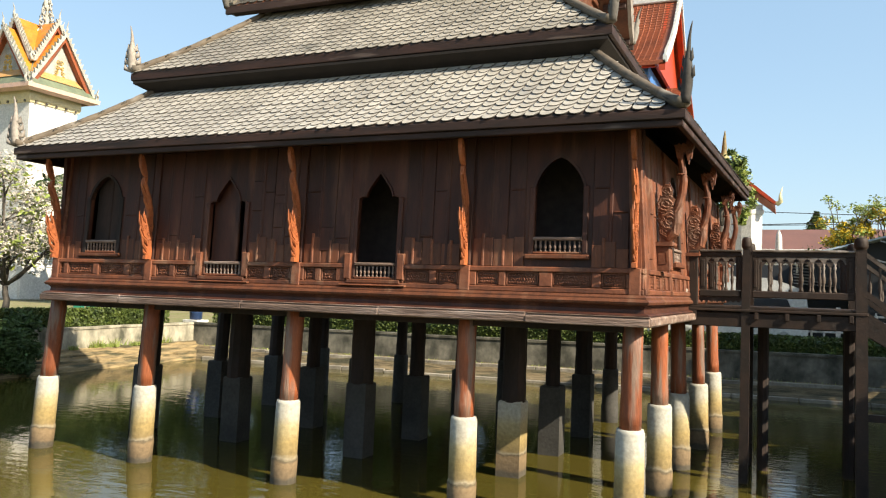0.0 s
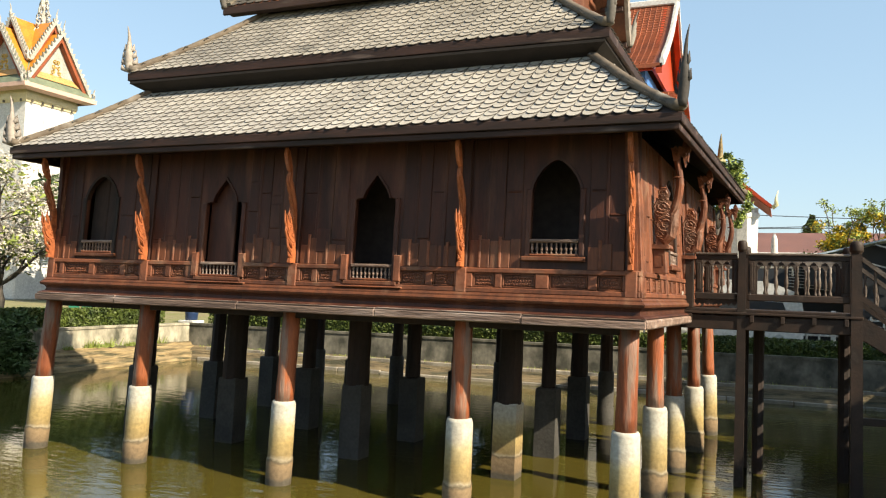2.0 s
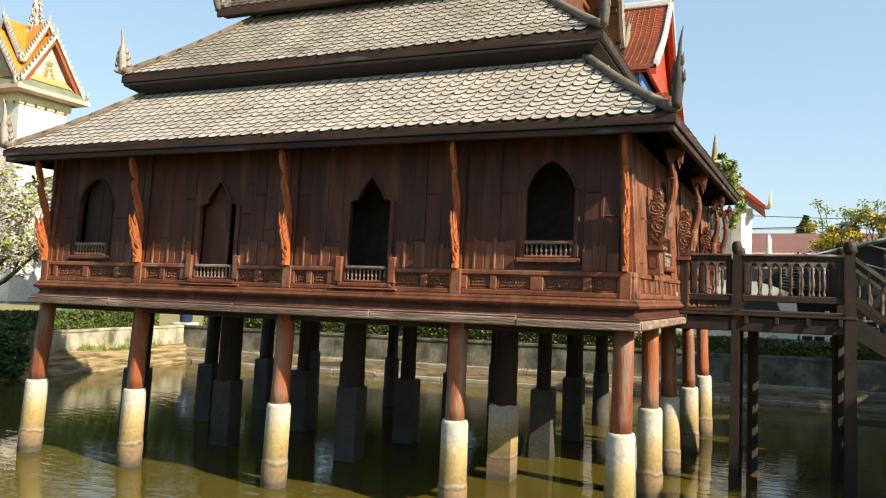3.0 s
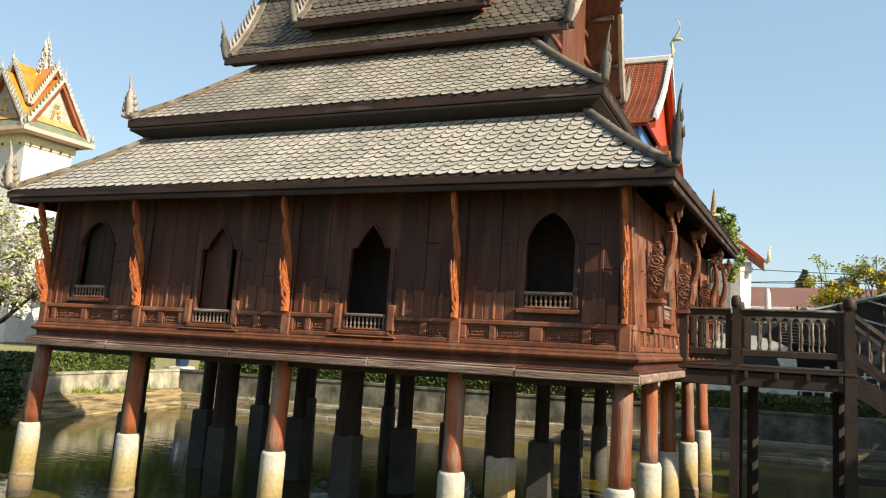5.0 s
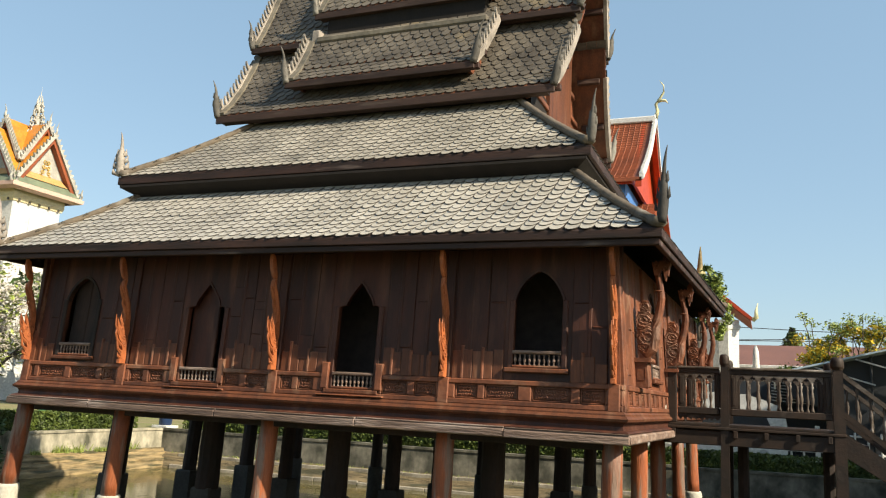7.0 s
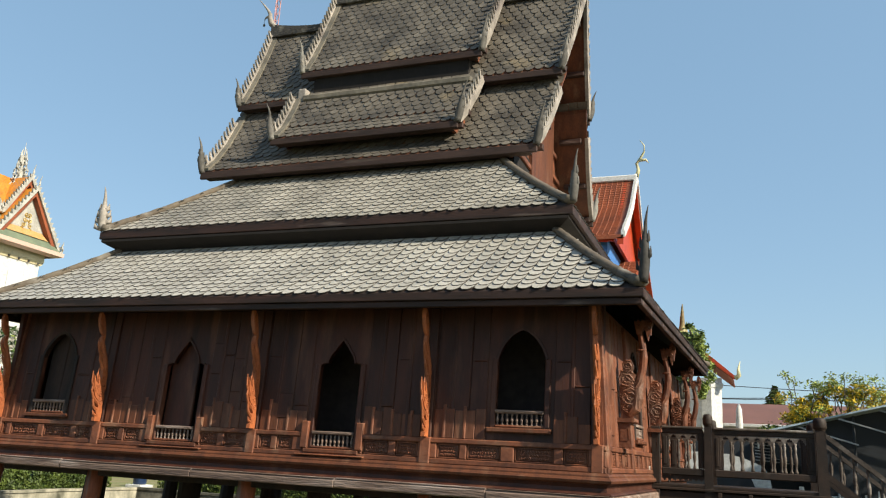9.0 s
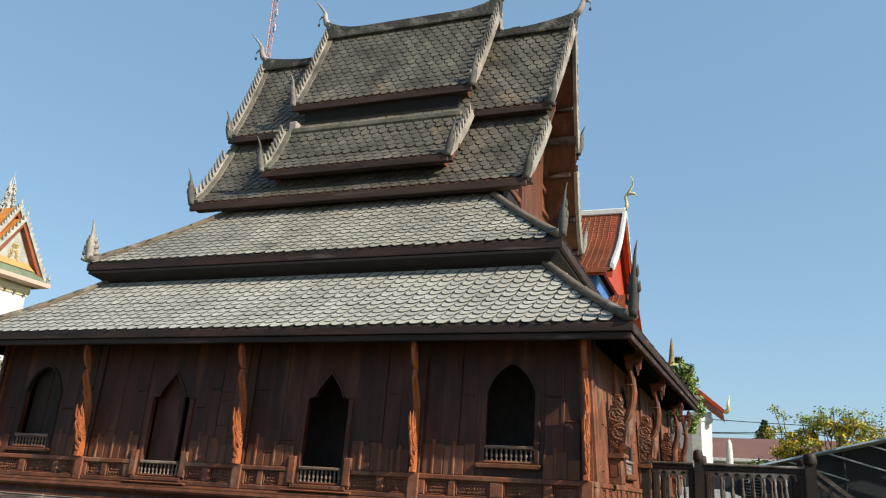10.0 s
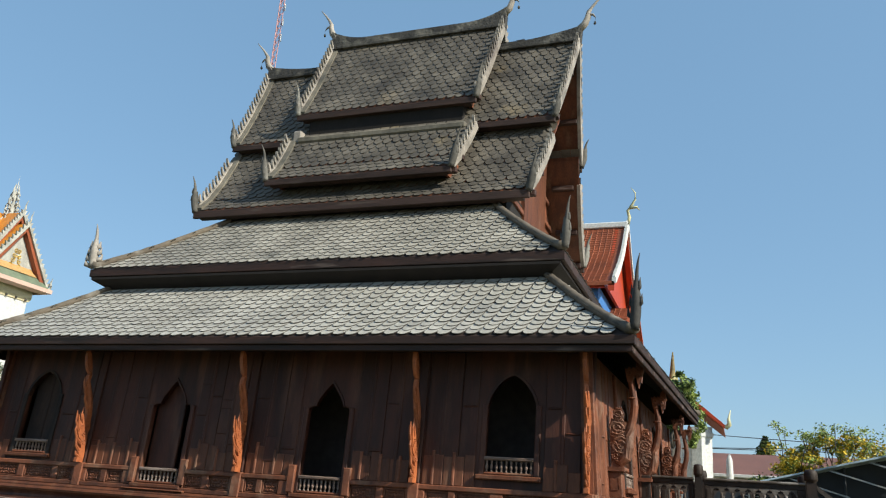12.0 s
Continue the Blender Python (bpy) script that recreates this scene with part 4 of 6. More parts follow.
def hip_tier(name, label, e, top, ez, tz, fascia, mat, near, sag=0.06, lift=None, board=None):
    """A four-sided skirt roof: eave rectangle e, top rectangle top, from ez up to tz, with fascia boards, soffit and tiles."""
    def rectring(k):
        bow = sag * math.sin(math.pi * k)
        return [e[i] + (top[i] - e[i]) * k for i in range(4)], ez + (tz - ez) * k - bow
    g = Geo()
    n = 5
    v, f = [], []
    for k in range(n):
        (a, b, c, d), z = rectring(k / (n - 1))
        v += [(a, c, z), (b, c, z), (b, d, z), (a, d, z)]
    for k in range(n - 1):
        for i in range(4):
            j = (i + 1) % 4
            f.append((4 * k + i, 4 * k + j, 4 * k + 4 + j, 4 * k + 4 + i))
    f += [(4 * (n - 1), 4 * (n - 1) + 1, 4 * (n - 1) + 2, 4 * (n - 1) + 3)]
    v2 = v + [(x, y, z - 0.06) for x, y, z in v]
    m = len(v)
    f2 = f + [tuple(i + m for i in q) for q in f[:-1]] + [(i, (i + 1) % 4, m + (i + 1) % 4, m + i) for i in range(4)]
    if lift:
        v2 = [tuple(Vector(q) + lift(Vector(q))) for q in v2]
    roof = part(name, Geo().add(v2, f2), BLACKWOOD, hall, label)
    # fascia: upper and lower board, the lower one set back
    x0, x1, y0, y1 = e
    fs = Geo()
    for o, z0, z1 in ((0.0, ez - fascia * (0.7 if board else 0.55), ez + 0.01), (-0.14 if board else -0.03, ez - fascia, ez - fascia * (0.7 if board else 0.55) - 0.002)):
        fs.ring((x0, x1, y0, y1), [(o - 0.05, z0), (o, z0), (o + 0.008, z0 + 0.01), (o + 0.008, z1 - 0.01), (o, z1), (o - 0.05, z1)])
    if lift:
        fs.v = [tuple(Vector(q) + lift(Vector(q))) for q in fs.v]
    part("fascia", fs, board or FASCIA, roof, "weathered dark fascia boards")
    run = top[2] - e[2]
    pts = [((top[2] - e[2]) * k / 6, (tz - ez) * k / 6 - sag * math.sin(math.pi * k / 6)) for k in range(7)]
    tile_slope(roof, lambda a, r, h: (a, y0 - 0.005 + r, ez + h), pts, (x0, x1), (top[0], top[1]), mat, near, lift, 0.12)
    tile_slope(roof, lambda a, r, h: (a, y1 + 0.005 - r, ez + h), pts, (x0, x1), (top[0], top[1]), mat, None, lift, 0.17)
    pr = [(r * (x1 - top[1]) / run, h) for r, h in pts]
    tile_slope(roof, lambda a, r, h: (x1 + 0.005 - r, a, ez + h), pr, (y0, y1), (top[2], top[3]), mat, None, lift, 0.17)
    pl = [(r * (top[0] - x0) / run, h) for r, h in pts]
    tile_slope(roof, lambda a, r, h: (x0 - 0.005 + r, a, ez + h), pl, (y0, y1), (top[2], top[3]), mat, None, lift, 0.17)
    for cx, cy, tx, ty in ((x0, y0, top[0], top[2]), (x1, y0, top[1], top[2]), (x1, y1, top[1], top[3]), (x0, y1, top[0], top[3])):
        pth, rad = [], []
        rnd = random.Random(int(100 * cx) + int(10 * cy))
        n = 26
        for k in range(n + 1):
            q = k / n
            p = Vector((cx + (tx - cx) * q, cy + (ty - cy) * q, ez + (tz - ez) * q - sag * math.sin(math.pi * q) + 0.045 + (0.05 if q == 0 else 0)))
            if lift:
                p = p + lift(p)
            pth.append(p + Vector((rnd.uniform(-1, 1), rnd.uniform(-1, 1), rnd.uniform(-1, 1))) * 0.004)
            rad.append((0.090 - 0.010 * q) * rnd.uniform(0.975, 1.025))
        part("hip_ridge", Geo().tube(pth, rad, 7, 0.8), HIP, roof, "brown mortar hip ridge", smooth=True)
    return roof


def lift1(p):
    """The old lower roof rises a little towards its far entrance corner."""
    k = max(0.0, min(1.0, (p.x + 2.0) / 2.4)) * max(0.0, min(1.0, p.y / 9.5))
    return Vector((0.27 * k, 0.0, 0.26 * k))


E1, T1 = (-10.45, 0.45, -0.40, 9.76), (-9.01, -0.99, 1.21, 8.15)
E2, T2 = (-9.31, -0.69, 0.97, 8.39), (-7.74, -2.26, 2.65, 6.71)
hip_tier("roof_tier", "lowest skirt roof of grey fish-scale shingles", E1, T1, 5.09, 6.29, 0.19, TILE, (-5.0, 0.4), 0.05, lift1)
hip_tier("roof_tier", "second skirt roof of grey fish-scale shingles", E2, T2, 6.63, 8.04, 0.19, TILE_MID, (-5.0, -0.7), 0.05, None, FASCIA)
# walls between the tiers; the lower two are blackened as eave shade
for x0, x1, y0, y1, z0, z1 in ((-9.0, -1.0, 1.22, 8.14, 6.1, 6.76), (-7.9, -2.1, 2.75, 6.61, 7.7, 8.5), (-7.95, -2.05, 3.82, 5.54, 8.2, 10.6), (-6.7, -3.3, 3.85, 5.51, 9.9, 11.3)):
    part("tier_wall", Geo().box(x0, x1, y0, y1, z0, z1), SHADE_BLACK if z0 < 8 else WOOD_MID, hall)
# sloping soffit boards under the second eave, coloured black to stand for its shade
part("soffit", Geo().ring((-9.0, -1.0, 1.22, 8.14), [(0.0, 6.30), (0.26, 6.44), (0.26, 6.48), (0.0, 6.42)]), SHADE_BLACK, hall)


def gable_roof(label, x0, x1, prof, mat, fascia, near, closed_top):
    """Two mirrored slopes along x: prof of (y, z) from the eave up, on the camera side."""
    g = Geo()
    v, f = [], []
    for sx in (x0, x1):
        for dz in (0.0, -0.07):
            v += [(sx, y, z + dz) for y, z in prof]
    n = len(prof)
    for i in range(n - 1):
        f += [(i, i + 1, 2 * n + i + 1, 2 * n + i), (n + i, n + i + 1, 3 * n + i + 1, 3 * n + i), (i, i + 1, n + i + 1, n + i), (2 * n + i, 2 * n + i + 1, 3 * n + i + 1, 3 * n + i)]
    f += [(0, n, 3 * n, 2 * n)]
    roof = part("upper_roof", Geo().add(v, f), WOOD_MID, hall, label)
    part("rear_slope", Geo().add([(x, 2 * YM - y, z) for x, y, z in v], f), WOOD_MID, roof)
    y0, z0 = prof[0]
    for s in (0, 1):
        y = y0 if s == 0 else 2 * YM - y0
        fs = Geo()
        fs.box(x0 - 0.02, x1 + 0.02, y - 0.03, y + 0.03, z0 - fascia, z0 - 0.005, 0.008)
        fs.box(x0 + 0.1, x1 - 0.1, y + (0.03 if s == 0 else -0.14), y + (0.14 if s == 0 else -0.03), z0 - fascia, z0 - fascia + 0.05)
        part("fascia", fs, FASCIA_DARK, roof, "weathered dark fascia board")
    for xa, xb in ((x0 + 0.02, x0 + 0.15),):
        part("verge", Geo().slab([(y, z + 0.02) for y, z in prof] + [(y - 0.02, z + 0.075) for y, z in prof[::-1]], lambda u, t, w: (t, u, w), xa, xb), VERGE, roof, "pale mortar verge")
    pts = [(y - y0, z - z0) for y, z in prof]
    tile_slope(roof, lambda a, r, h: (a, y0 - 0.005 + r, z0 + h), pts, (x0, x1), (x0, x1), mat, near)
    tile_slope(roof, lambda a, r, h: (a, 2 * YM - y0 + 0.03 - r, z0 + h), pts, (x0, x1), (x0, x1), mat)
    return roof


def flare(roof, x0, x1, z0, k):
    """Lets the ends of a gable roof run outwards with height, and its entrance end askew."""
    mid, half = (x0 + x1) / 2, (x1 - x0) / 2

    def out(p):
        e = (p[0] - mid) / half
        return k * max(0.0, p[2] - z0) * e + (SKEW * (p[1] - 3.4) * e if e > 0 else 0.0)

    for ob in [roof] + list(roof.children_recursive):
        if ob.data.users > 1:
            ob.location.x += out(ob.location)
        else:
            for q in ob.data.vertices:
                q.co.x += out(q.co)


def horn(base, lean, h, mat, parent, thick=0.03, name="finial", label="upright flame-shaped roof finial", broad=False):
    """A slender upcurving finial: a swelling foot with side flames, ending in a bent tip."""
    bx, by, bz = base
    lx, ly = lean
    g = Geo()
    n = 14
    pts, rad = [], []
    for k in range(n + 1):
        q = k / n
        s = 0.10 * math.sin(q * math.pi * 1.7)
        pts.append((bx + lx * (0.55 * q ** 2 + s), by + ly * (0.55 * q ** 2 + s), bz + h * q))
        rad.append(thick * (1.5 * (1 - q) ** 0.8 + 0.55 * math.sin(math.pi * min(1, q * 1.6)) + 0.12))
    g.tube(pts, rad, 7)
    d = Vector((lx, ly, 0)).normalized()
    flames = [(0.12, -1, 0.16), (0.25, 1, 0.14), (0.32, -1, 0.13), (0.45, -1, 0.10), (0.5, 1, 0.09)]
    if broad:
        flames = [(0.02, -1, 0.30), (0.02, 1, 0.30), (0.14, -1, 0.28), (0.16, 1, 0.26), (0.28, -1, 0.24), (0.30, 1, 0.20), (0.42, -1, 0.17), (0.46, 1, 0.13)]
    for q0, s, l in flames:
        p = Vector(pts[round(q0 * n)])
        g.tube([p, p + d * (s * l * h * 0.55) + Vector((0, 0, 0.05 * h)), p + d * (s * l * h * 0.62) + Vector((0, 0, 0.17 * h))], [thick * 1.0, thick * (1.0 if broad else 0.7), thick * 0.15], 5)
    return part(name, g, mat, parent, label, smooth=True)


def bargeboard(parent, x, prof, out, mat=PALEWOOD, tooth=0.16):
    """A carved board along both gable slopes with a row of flame teeth; out: +1 or -1, which end it faces."""
    for s in (0, 1):
        pr = [(y, z) if s == 0 else (2 * YM - y, z) for y, z in prof]
        g = Geo()
        put = lambda u, t, w: (x + t, u, w)
        low, high, teeth = [], [], []
        for i in range(len(pr)):
            a, b = pr[max(i - 1, 0)], pr[min(i + 1, len(pr) - 1)]
            l = math.dist(a, b)
            ny, nz = -(b[1] - a[1]) / l, (b[0] - a[0]) / l
            if nz < 0:
                ny, nz = -ny, -nz
            low.append((pr[i][0] - ny * (0.07 if out < 0 else 0.10), pr[i][1] - nz * (0.07 if out < 0 else 0.10)))
            high.append((pr[i][0] + ny * 0.06, pr[i][1] + nz * 0.06))
        for i in range(len(pr) - 1):
            g.slab([low[i], low[i + 1], high[i + 1], high[i]], put, -0.035, 0.035)
        b = part("bargeboard", g, mat, parent, "pale carved bargeboard with flame teeth")
        # teeth
        rowpts = slope_rows([(abs(y - pr[0][0]), z - pr[0][1]) for y, z in high])
        sg = 1 if s == 0 else -1
        t = Geo()
        tot = sum(math.dist(high[i], high[i + 1]) for i in range(len(high) - 1))
        step = tooth
        d = 0.08
        while d < tot - 0.05:
            q = d
            for i in range(len(high) - 1):
                l = math.dist(high[i], high[i + 1])
                if q <= l:
                    break
                q -= l
            a, c = high[i], high[i + 1]
            e = ((c[0] - a[0]) / l, (c[1] - a[1]) / l)
            nn = (-e[1], e[0]) if (-e[1]) * sg < 0 else (e[1], -e[0])
            o = (a[0] + e[0] * q, a[1] + e[1] * q)
            P = lambda u, w: (o[0] + e[0] * u + nn[0] * w, o[1] + e[1] * u + nn[1] * w)
            t.slab([P(-0.04, -0.02), P(0.04, -0.02), P(0.05, 0.06), P(0.085, 0.15), P(0.035, 0.12), P(-0.01, 0.07)], put, -0.022, 0.022)
            d += step
        part("flame_teeth", t, mat, b, kind="stuff")


CHOFA = [(0.0, 0.0), (0.12, 0.14), (0.17, 0.30), (0.17, 0.42), (0.24, 0.55), (0.33, 0.68), (0.46, 0.85)]


def ridge_and_chofa(parent, x0, x1, z, rise=0.32, cap=0.17):
    """A mortar ridge that sweeps up to a swan-necked finial at each end."""
    pts, n = [], 28
    v, f = [], []
    for k in range(n + 1):
        q = k / n
        x = x0 + (x1 - x0) * q
        e = max(0, (abs(q - 0.5) * 2 - 0.55) / 0.45)
        lift = rise * e ** 2.2
        v += [(x, YM - 0.09, z - 0.08), (x, YM - 0.075, z + cap + lift), (x, YM + 0.075, z + cap + lift), (x, YM + 0.09, z - 0.08)]
    for k in range(n):
        for i in range(4):
            j = (i + 1) % 4
            f.append((4 * k + i, 4 * k + j, 4 * k + 4 + j, 4 * k + 4 + i))
    f += [(0, 1, 2, 3), (4 * n + 3, 4 * n + 2, 4 * n + 1, 4 * n)]
    part("ridge", Geo().add(v, f), RIDGE, parent, "dark mortar ridge sweeping up at the ends")
    part("ridge_course", Geo().box(x0 + 0.1, x1 - 0.1, YM - 0.15, YM + 0.15, z - 0.10, z - 0.03, 0.01), RIDGE, parent)
    for x, s in ((x0, -1), (x1, 1)):
        g = Geo()
        zb = z + 0.12 + rise
        g.tube([(x + s * (a - 0.08), YM, zb + b - 0.1) for a, b in CHOFA], [0.085, 0.075, 0.06, 0.045, 0.03, 0.022, 0.008], 8)
        g.tube([(x + s * 0.05, YM, zb + 0.28), (x + s * 0.19, YM, zb + 0.24), (x + s * 0.24, YM, zb + 0.17)], [0.035, 0.025, 0.008], 6)
        part("ridge_finial", g, PALEWOOD, parent, "swan-necked ridge-end finial", smooth=True)
        c = Geo()
        c.tube([(x + s * 0.24, YM, zb + 0.18), (x + s * 0.24, YM, zb + 0.08)], 0.004, 4)
        c.lathe([(0.012, 0), (0.03, 0.02), (0.022, 0.06), (0.008, 0.08)], (x + s * 0.24, YM, zb), 8)
        part("bell", c, RIDGE, parent)


WA = [(2.40, 8.23), (2.72, 8.54), (3.08, 9.02), (3.40, 9.55), (3.80, 10.24)]
CA = [(2.48, 8.83), (2.78, 9.14), (3.10, 9.62), (3.40, 10.13)]
WB = [(3.46, 10.15), (3.68, 10.50), (3.98, 11.04), (4.34, 11.76), (YM, 12.52)]
CB = [(3.40, 10.71), (3.64, 11.08), (3.96, 11.65), (4.32, 12.38), (YM, 13.12)]
ROOFS = [("lower wing roof of mossy shingles", -8.41, -1.59, WA, 0.15, (-3.2, -1.6)), ("raised middle roof of mossy shingles", -6.93, -3.07, CA, 0.13, (-5.6, -3.1)),
         ("steep upper wing roof of mossy shingles", -8.53, -1.45, WB, 0.13, (-3.2, -1.45)), ("steep topmost roof of mossy shingles", -6.98, -3.02, CB, 0.14, (-5.0, -3.0))]
for k, (label, x0, x1, prof, fa, near) in enumerate(ROOFS):
    r = gable_roof(label, x0, x1, prof, TILE_OLD, fa, near, k > 1)
    up = [(y, z + 0.04) for y, z in prof]
    if k == 0:
        up = up[:3] + [(3.40, 9.59), (3.48, 9.73)]
    if k == 1:
        up = up[:3] + [(3.30, 10.05)]
    bargeboard(r, x0, up, -1)
    bargeboard(r, x1, up, 1)
    hh = (0.85, 0.85, 0.75, 0.85)[k]
    for x, s in ((x0, -1), (x1, 1)):
        for y in (prof[0][0], 2 * YM - prof[0][0]):
            horn((x, y, prof[0][1] - 0.02), (s * 0.22, -0.10 if y < YM else 0.10), hh * 0.92, HORN, r, 0.04)
    if k > 1:
        ridge_and_chofa(r, x0 - 0.04, x1 + 0.04, prof[-1][1], 0.20 if k == 2 else 0.26, 0.10 if k == 2 else 0.17)
    flare(r, x0, x1, prof[0][1], (0.08, 0.10, 0.075, 0.035)[k])

# gable walls of red boarding, rails and purlin ends
for xs, prof, low in ((-2.08, WB, 10.1), (-7.92, WB, 10.1), (-2.15, WA, 8.1), (-7.85, WA, 8.1), (-3.2, CB, 10.7), (-6.8, CB, 10.7), (-3.25, CA, 8.8), (-6.75, CA, 8.8)):
    pts = [(y + 0.06, z - 0.08) for y, z in prof]
    pts += [(2 * YM - y, z) for y, z in pts[::-1] if abs(y - YM) > 0.08]
    g = Geo().slab(pts, lambda u, t, w: (xs + t, u, w), -0.03, 0.03)
    gw = part("gable_wall", g, WOOD_LIT, hall, "red-brown boarded gable")
    o = 1 if xs > -5 else -1
    for z in (low + 0.25, low + 0.75, low + 1.25):
        half = [y for y, zz in prof if zz > z]
        if half:
            yy = half[0]
            part("gable_rail", Geo().box(xs + o * 0.03 - 0.04, xs + o * 0.03 + 0.06, yy, 2 * YM - yy, z - 0.05, z + 0.05, 0.01), WOOD_LIT, gw)
for prof, x in ((WB, -1.45), (WA, -1.59), (CB, -3.02), (CA, -3.07)):
    for q in (0.1, 0.5, 0.9):
        for s in (0, 1):
            y = prof[0][0] + q * (prof[-1][0] - prof[0][0]) * 0.9
            i = max(k for k in range(len(prof) - 1) if prof[k][0] <= y)
            z = prof[i][1] + (prof[i + 1][1] - prof[i][1]) * (y - prof[i][0]) / (prof[i + 1][0] - prof[i][0]) - 0.14
            yy = y if s == 0 else 2 * YM - y
            part("purlin_end", Geo().box(x - 0.4, x + 0.07, yy - 0.05, yy + 0.05, z - 0.06, z + 0.05, 0.012), FASCIA, hall)

# recess wall between middle skirt and topmost eave, eave shadow put into its colour
part("recess_wall", Geo().box(-6.72, -3.28, 3.46, 3.80, 9.85, 10.66, 0.01), SHADE_BLACK, hall)
# mortar flashing along the top of the middle skirt
part("flashing", Geo().box(-6.85, -3.15, 3.26, 3.40, 9.99, 10.13, 0.03), VERGE, hall, "pale mortar flashing")
part("tie_beam_end", Geo().box(-6.98, -6.80, 3.30, 3.50, 10.0, 10.3, 0.02), PALEWOOD, hall)

# corner finials of the skirt roofs
for e, z, hh, mat in ((E1, 5.16, 0.95, DARKHORN), (E2, 6.69, 0.80, HORN)):
    for x, sx in ((e[0], -1), (e[1], 1)):
        for y, sy in ((e[2], -1), (e[3], 1)):
            if e is E1 and y > 0:
                continue
            horn((x, y + 0.02, z), (sx * 0.16, sy * 0.06), hh if x > -5 else 0.82, mat if x > -5 else PALEWOOD, hall, 0.045 if x < -5 else 0.036, label="weathered flame-shaped corner finial", broad=x < -5)


# ---- the landing deck and its stairs ----
deck = thing("landing_deck", "old dark timber landing deck with turned balusters beside the hall", "deck")
DZ = 2.80
for k in range(13):
    part("deck_plank", Geo().box(0.06, 2.66, 3.86 + 0.135 * k, 3.86 + 0.135 * k + 0.128, DZ - 0.04, DZ, 0.006), DECKWOOD, deck)
for y in (3.92, 5.5):
    part("edge_beam", Geo().box(0.0, 2.62, y - 0.05, y + 0.05, 2.47, 2.70, 0.012), DECKWOOD, deck)
    part("edge_board", Geo().box(0.05, 2.68, y - 0.09, y + 0.06, DZ - 0.085, DZ - 0.042, 0.008), DECKWOOD, deck)
    for x in (0.16, 1.10, 1.55, 2.0, 2.45):
        part("joist_end", Geo().box(x - 0.03, x + 0.03, y - 0.10, y + 0.04, 2.60, 2.71, 0.006), DECKWOOD, deck)
for k in range(4):
    part("joist", Geo().box(0.3 + 0.7 * k, 0.42 + 0.7 * k, 3.98, 5.44, 2.58, 2.71), DECKWOOD, deck)
balmesh = Geo().lathe(baluster_profile(0.45, 0.031), n=9).mesh("baluster", RAILWOOD, True)


def deck_rail(x0, x1, y, n, ml, mr, parent):
    part("handrail", Geo().box(x0, x1, y - 0.055, y + 0.055, 3.672, 3.712, 0.012), RAILWOOD, parent)
    part("frieze", Geo().box(x0, x1, y - 0.028, y + 0.028, 3.60, 3.671, 0.006), DECKWOOD, parent)
    part("bottom_rail", Geo().box(x0, x1, y - 0.045, y + 0.045, 2.945, 3.058, 0.014), DECKWOOD, parent)
    w = x1 - x0
    for a, b in ((x0, x0 + ml), (x1 - mr, x1)):
        part("end_panel", Geo().box(a + 0.002, b, y - 0.022, y + 0.022, 3.06, 3.598, 0.006), DECKWOOD, parent)
        part("end_moulding", Geo().box(a + 0.028, b - 0.028, y - 0.036, y - 0.023, 3.11, 3.55, 0.006), DECKWOOD, parent)
    s = (w - ml - mr) / n
    cusp = [(-0.5, 3.598), (-0.5, 3.50), (-0.40, 3.495), (-0.37, 3.525), (-0.26, 3.535), (-0.22, 3.56), (-0.08, 3.568), (0.0, 3.585)]
    for k in range(n):
        c = x0 + ml + s * (k + 0.5)
        pts = [(c + s * a, z) for a, z in cusp] + [(c - s * a, z) for a, z in cusp[-2::-1]]
        part("cusped_arch", Geo().slab(pts, lambda u, t, w2: (u, y + t, w2), -0.02, 0.02), RAILWOOD, parent)
        if k:
            b = part("baluster", balmesh, None, parent)
            b.location = (c - s / 2, y, 3.055)
    if w < 1:
        part("fret_board", Geo().slab([(x0, 2.943), (x0, 2.90)] + [(x0 + w * i / 16, 2.90 - (0.05 if i % 2 else 0.0)) for i in range(1, 16)] + [(x1, 2.90), (x1, 2.943)], lambda u, t, w2: (u, y + t, w2), -0.015, 0.015), DECKWOOD, parent)


for y in (3.92, 5.5):
    deck_rail(0.22, 0.87, y, 3, 0.115, 0.085, deck)
    deck_rail(1.03, 2.50, y, 8, 0.10, 0.12, deck)
    part("wall_stile", Geo().box(0.06, 0.20, y - 0.05, y + 0.05, DZ, 3.70, 0.01), DECKWOOD, deck)
    for x, xb, r in ((0.945, 0.93, 0.078), (2.585, 2.61, 0.100)):
        p = part("deck_post", Geo().lathe([(r + 0.022, -0.6), (r + 0.018, 1.5), (r + 0.012, 2.78), (r, 3.5), (r, 3.72)], (xb, y, 0), 4, (x, y), math.pi / 4), DECKWOOD, deck)
        part("post_cap", Geo().lathe([(r * a, z) for a, z in ((0.80, 3.72), (0.72, 3.735), (0.95, 3.75), (1.0, 3.775), (0.98, 3.85), (0.86, 3.895), (0.6, 3.915), (0.0, 3.92))], (x, y, 0), 10), DECKWOOD, p, smooth=True)
for x in (1.18, 2.50):
    part("deck_post", Geo().lathe([(0.09, -0.6), (0.09, 2.72)], (x, 5.1, 0), 8), BLACKWOOD, deck)
part("cross_brace", Geo().box(2.50, 4.6, 3.86, 3.98, 1.13, 1.24, 0.01), DECKWOOD, deck)
part("notice_card", Geo().box(0.03, 0.055, 3.55, 3.80, 2.93, 3.06, 0.004), PALEWOOD, deck, "small pale board")
stairs = thing("timber_stairs", "dark timber stairs with a baluster rail leading down from the deck", "stairs")
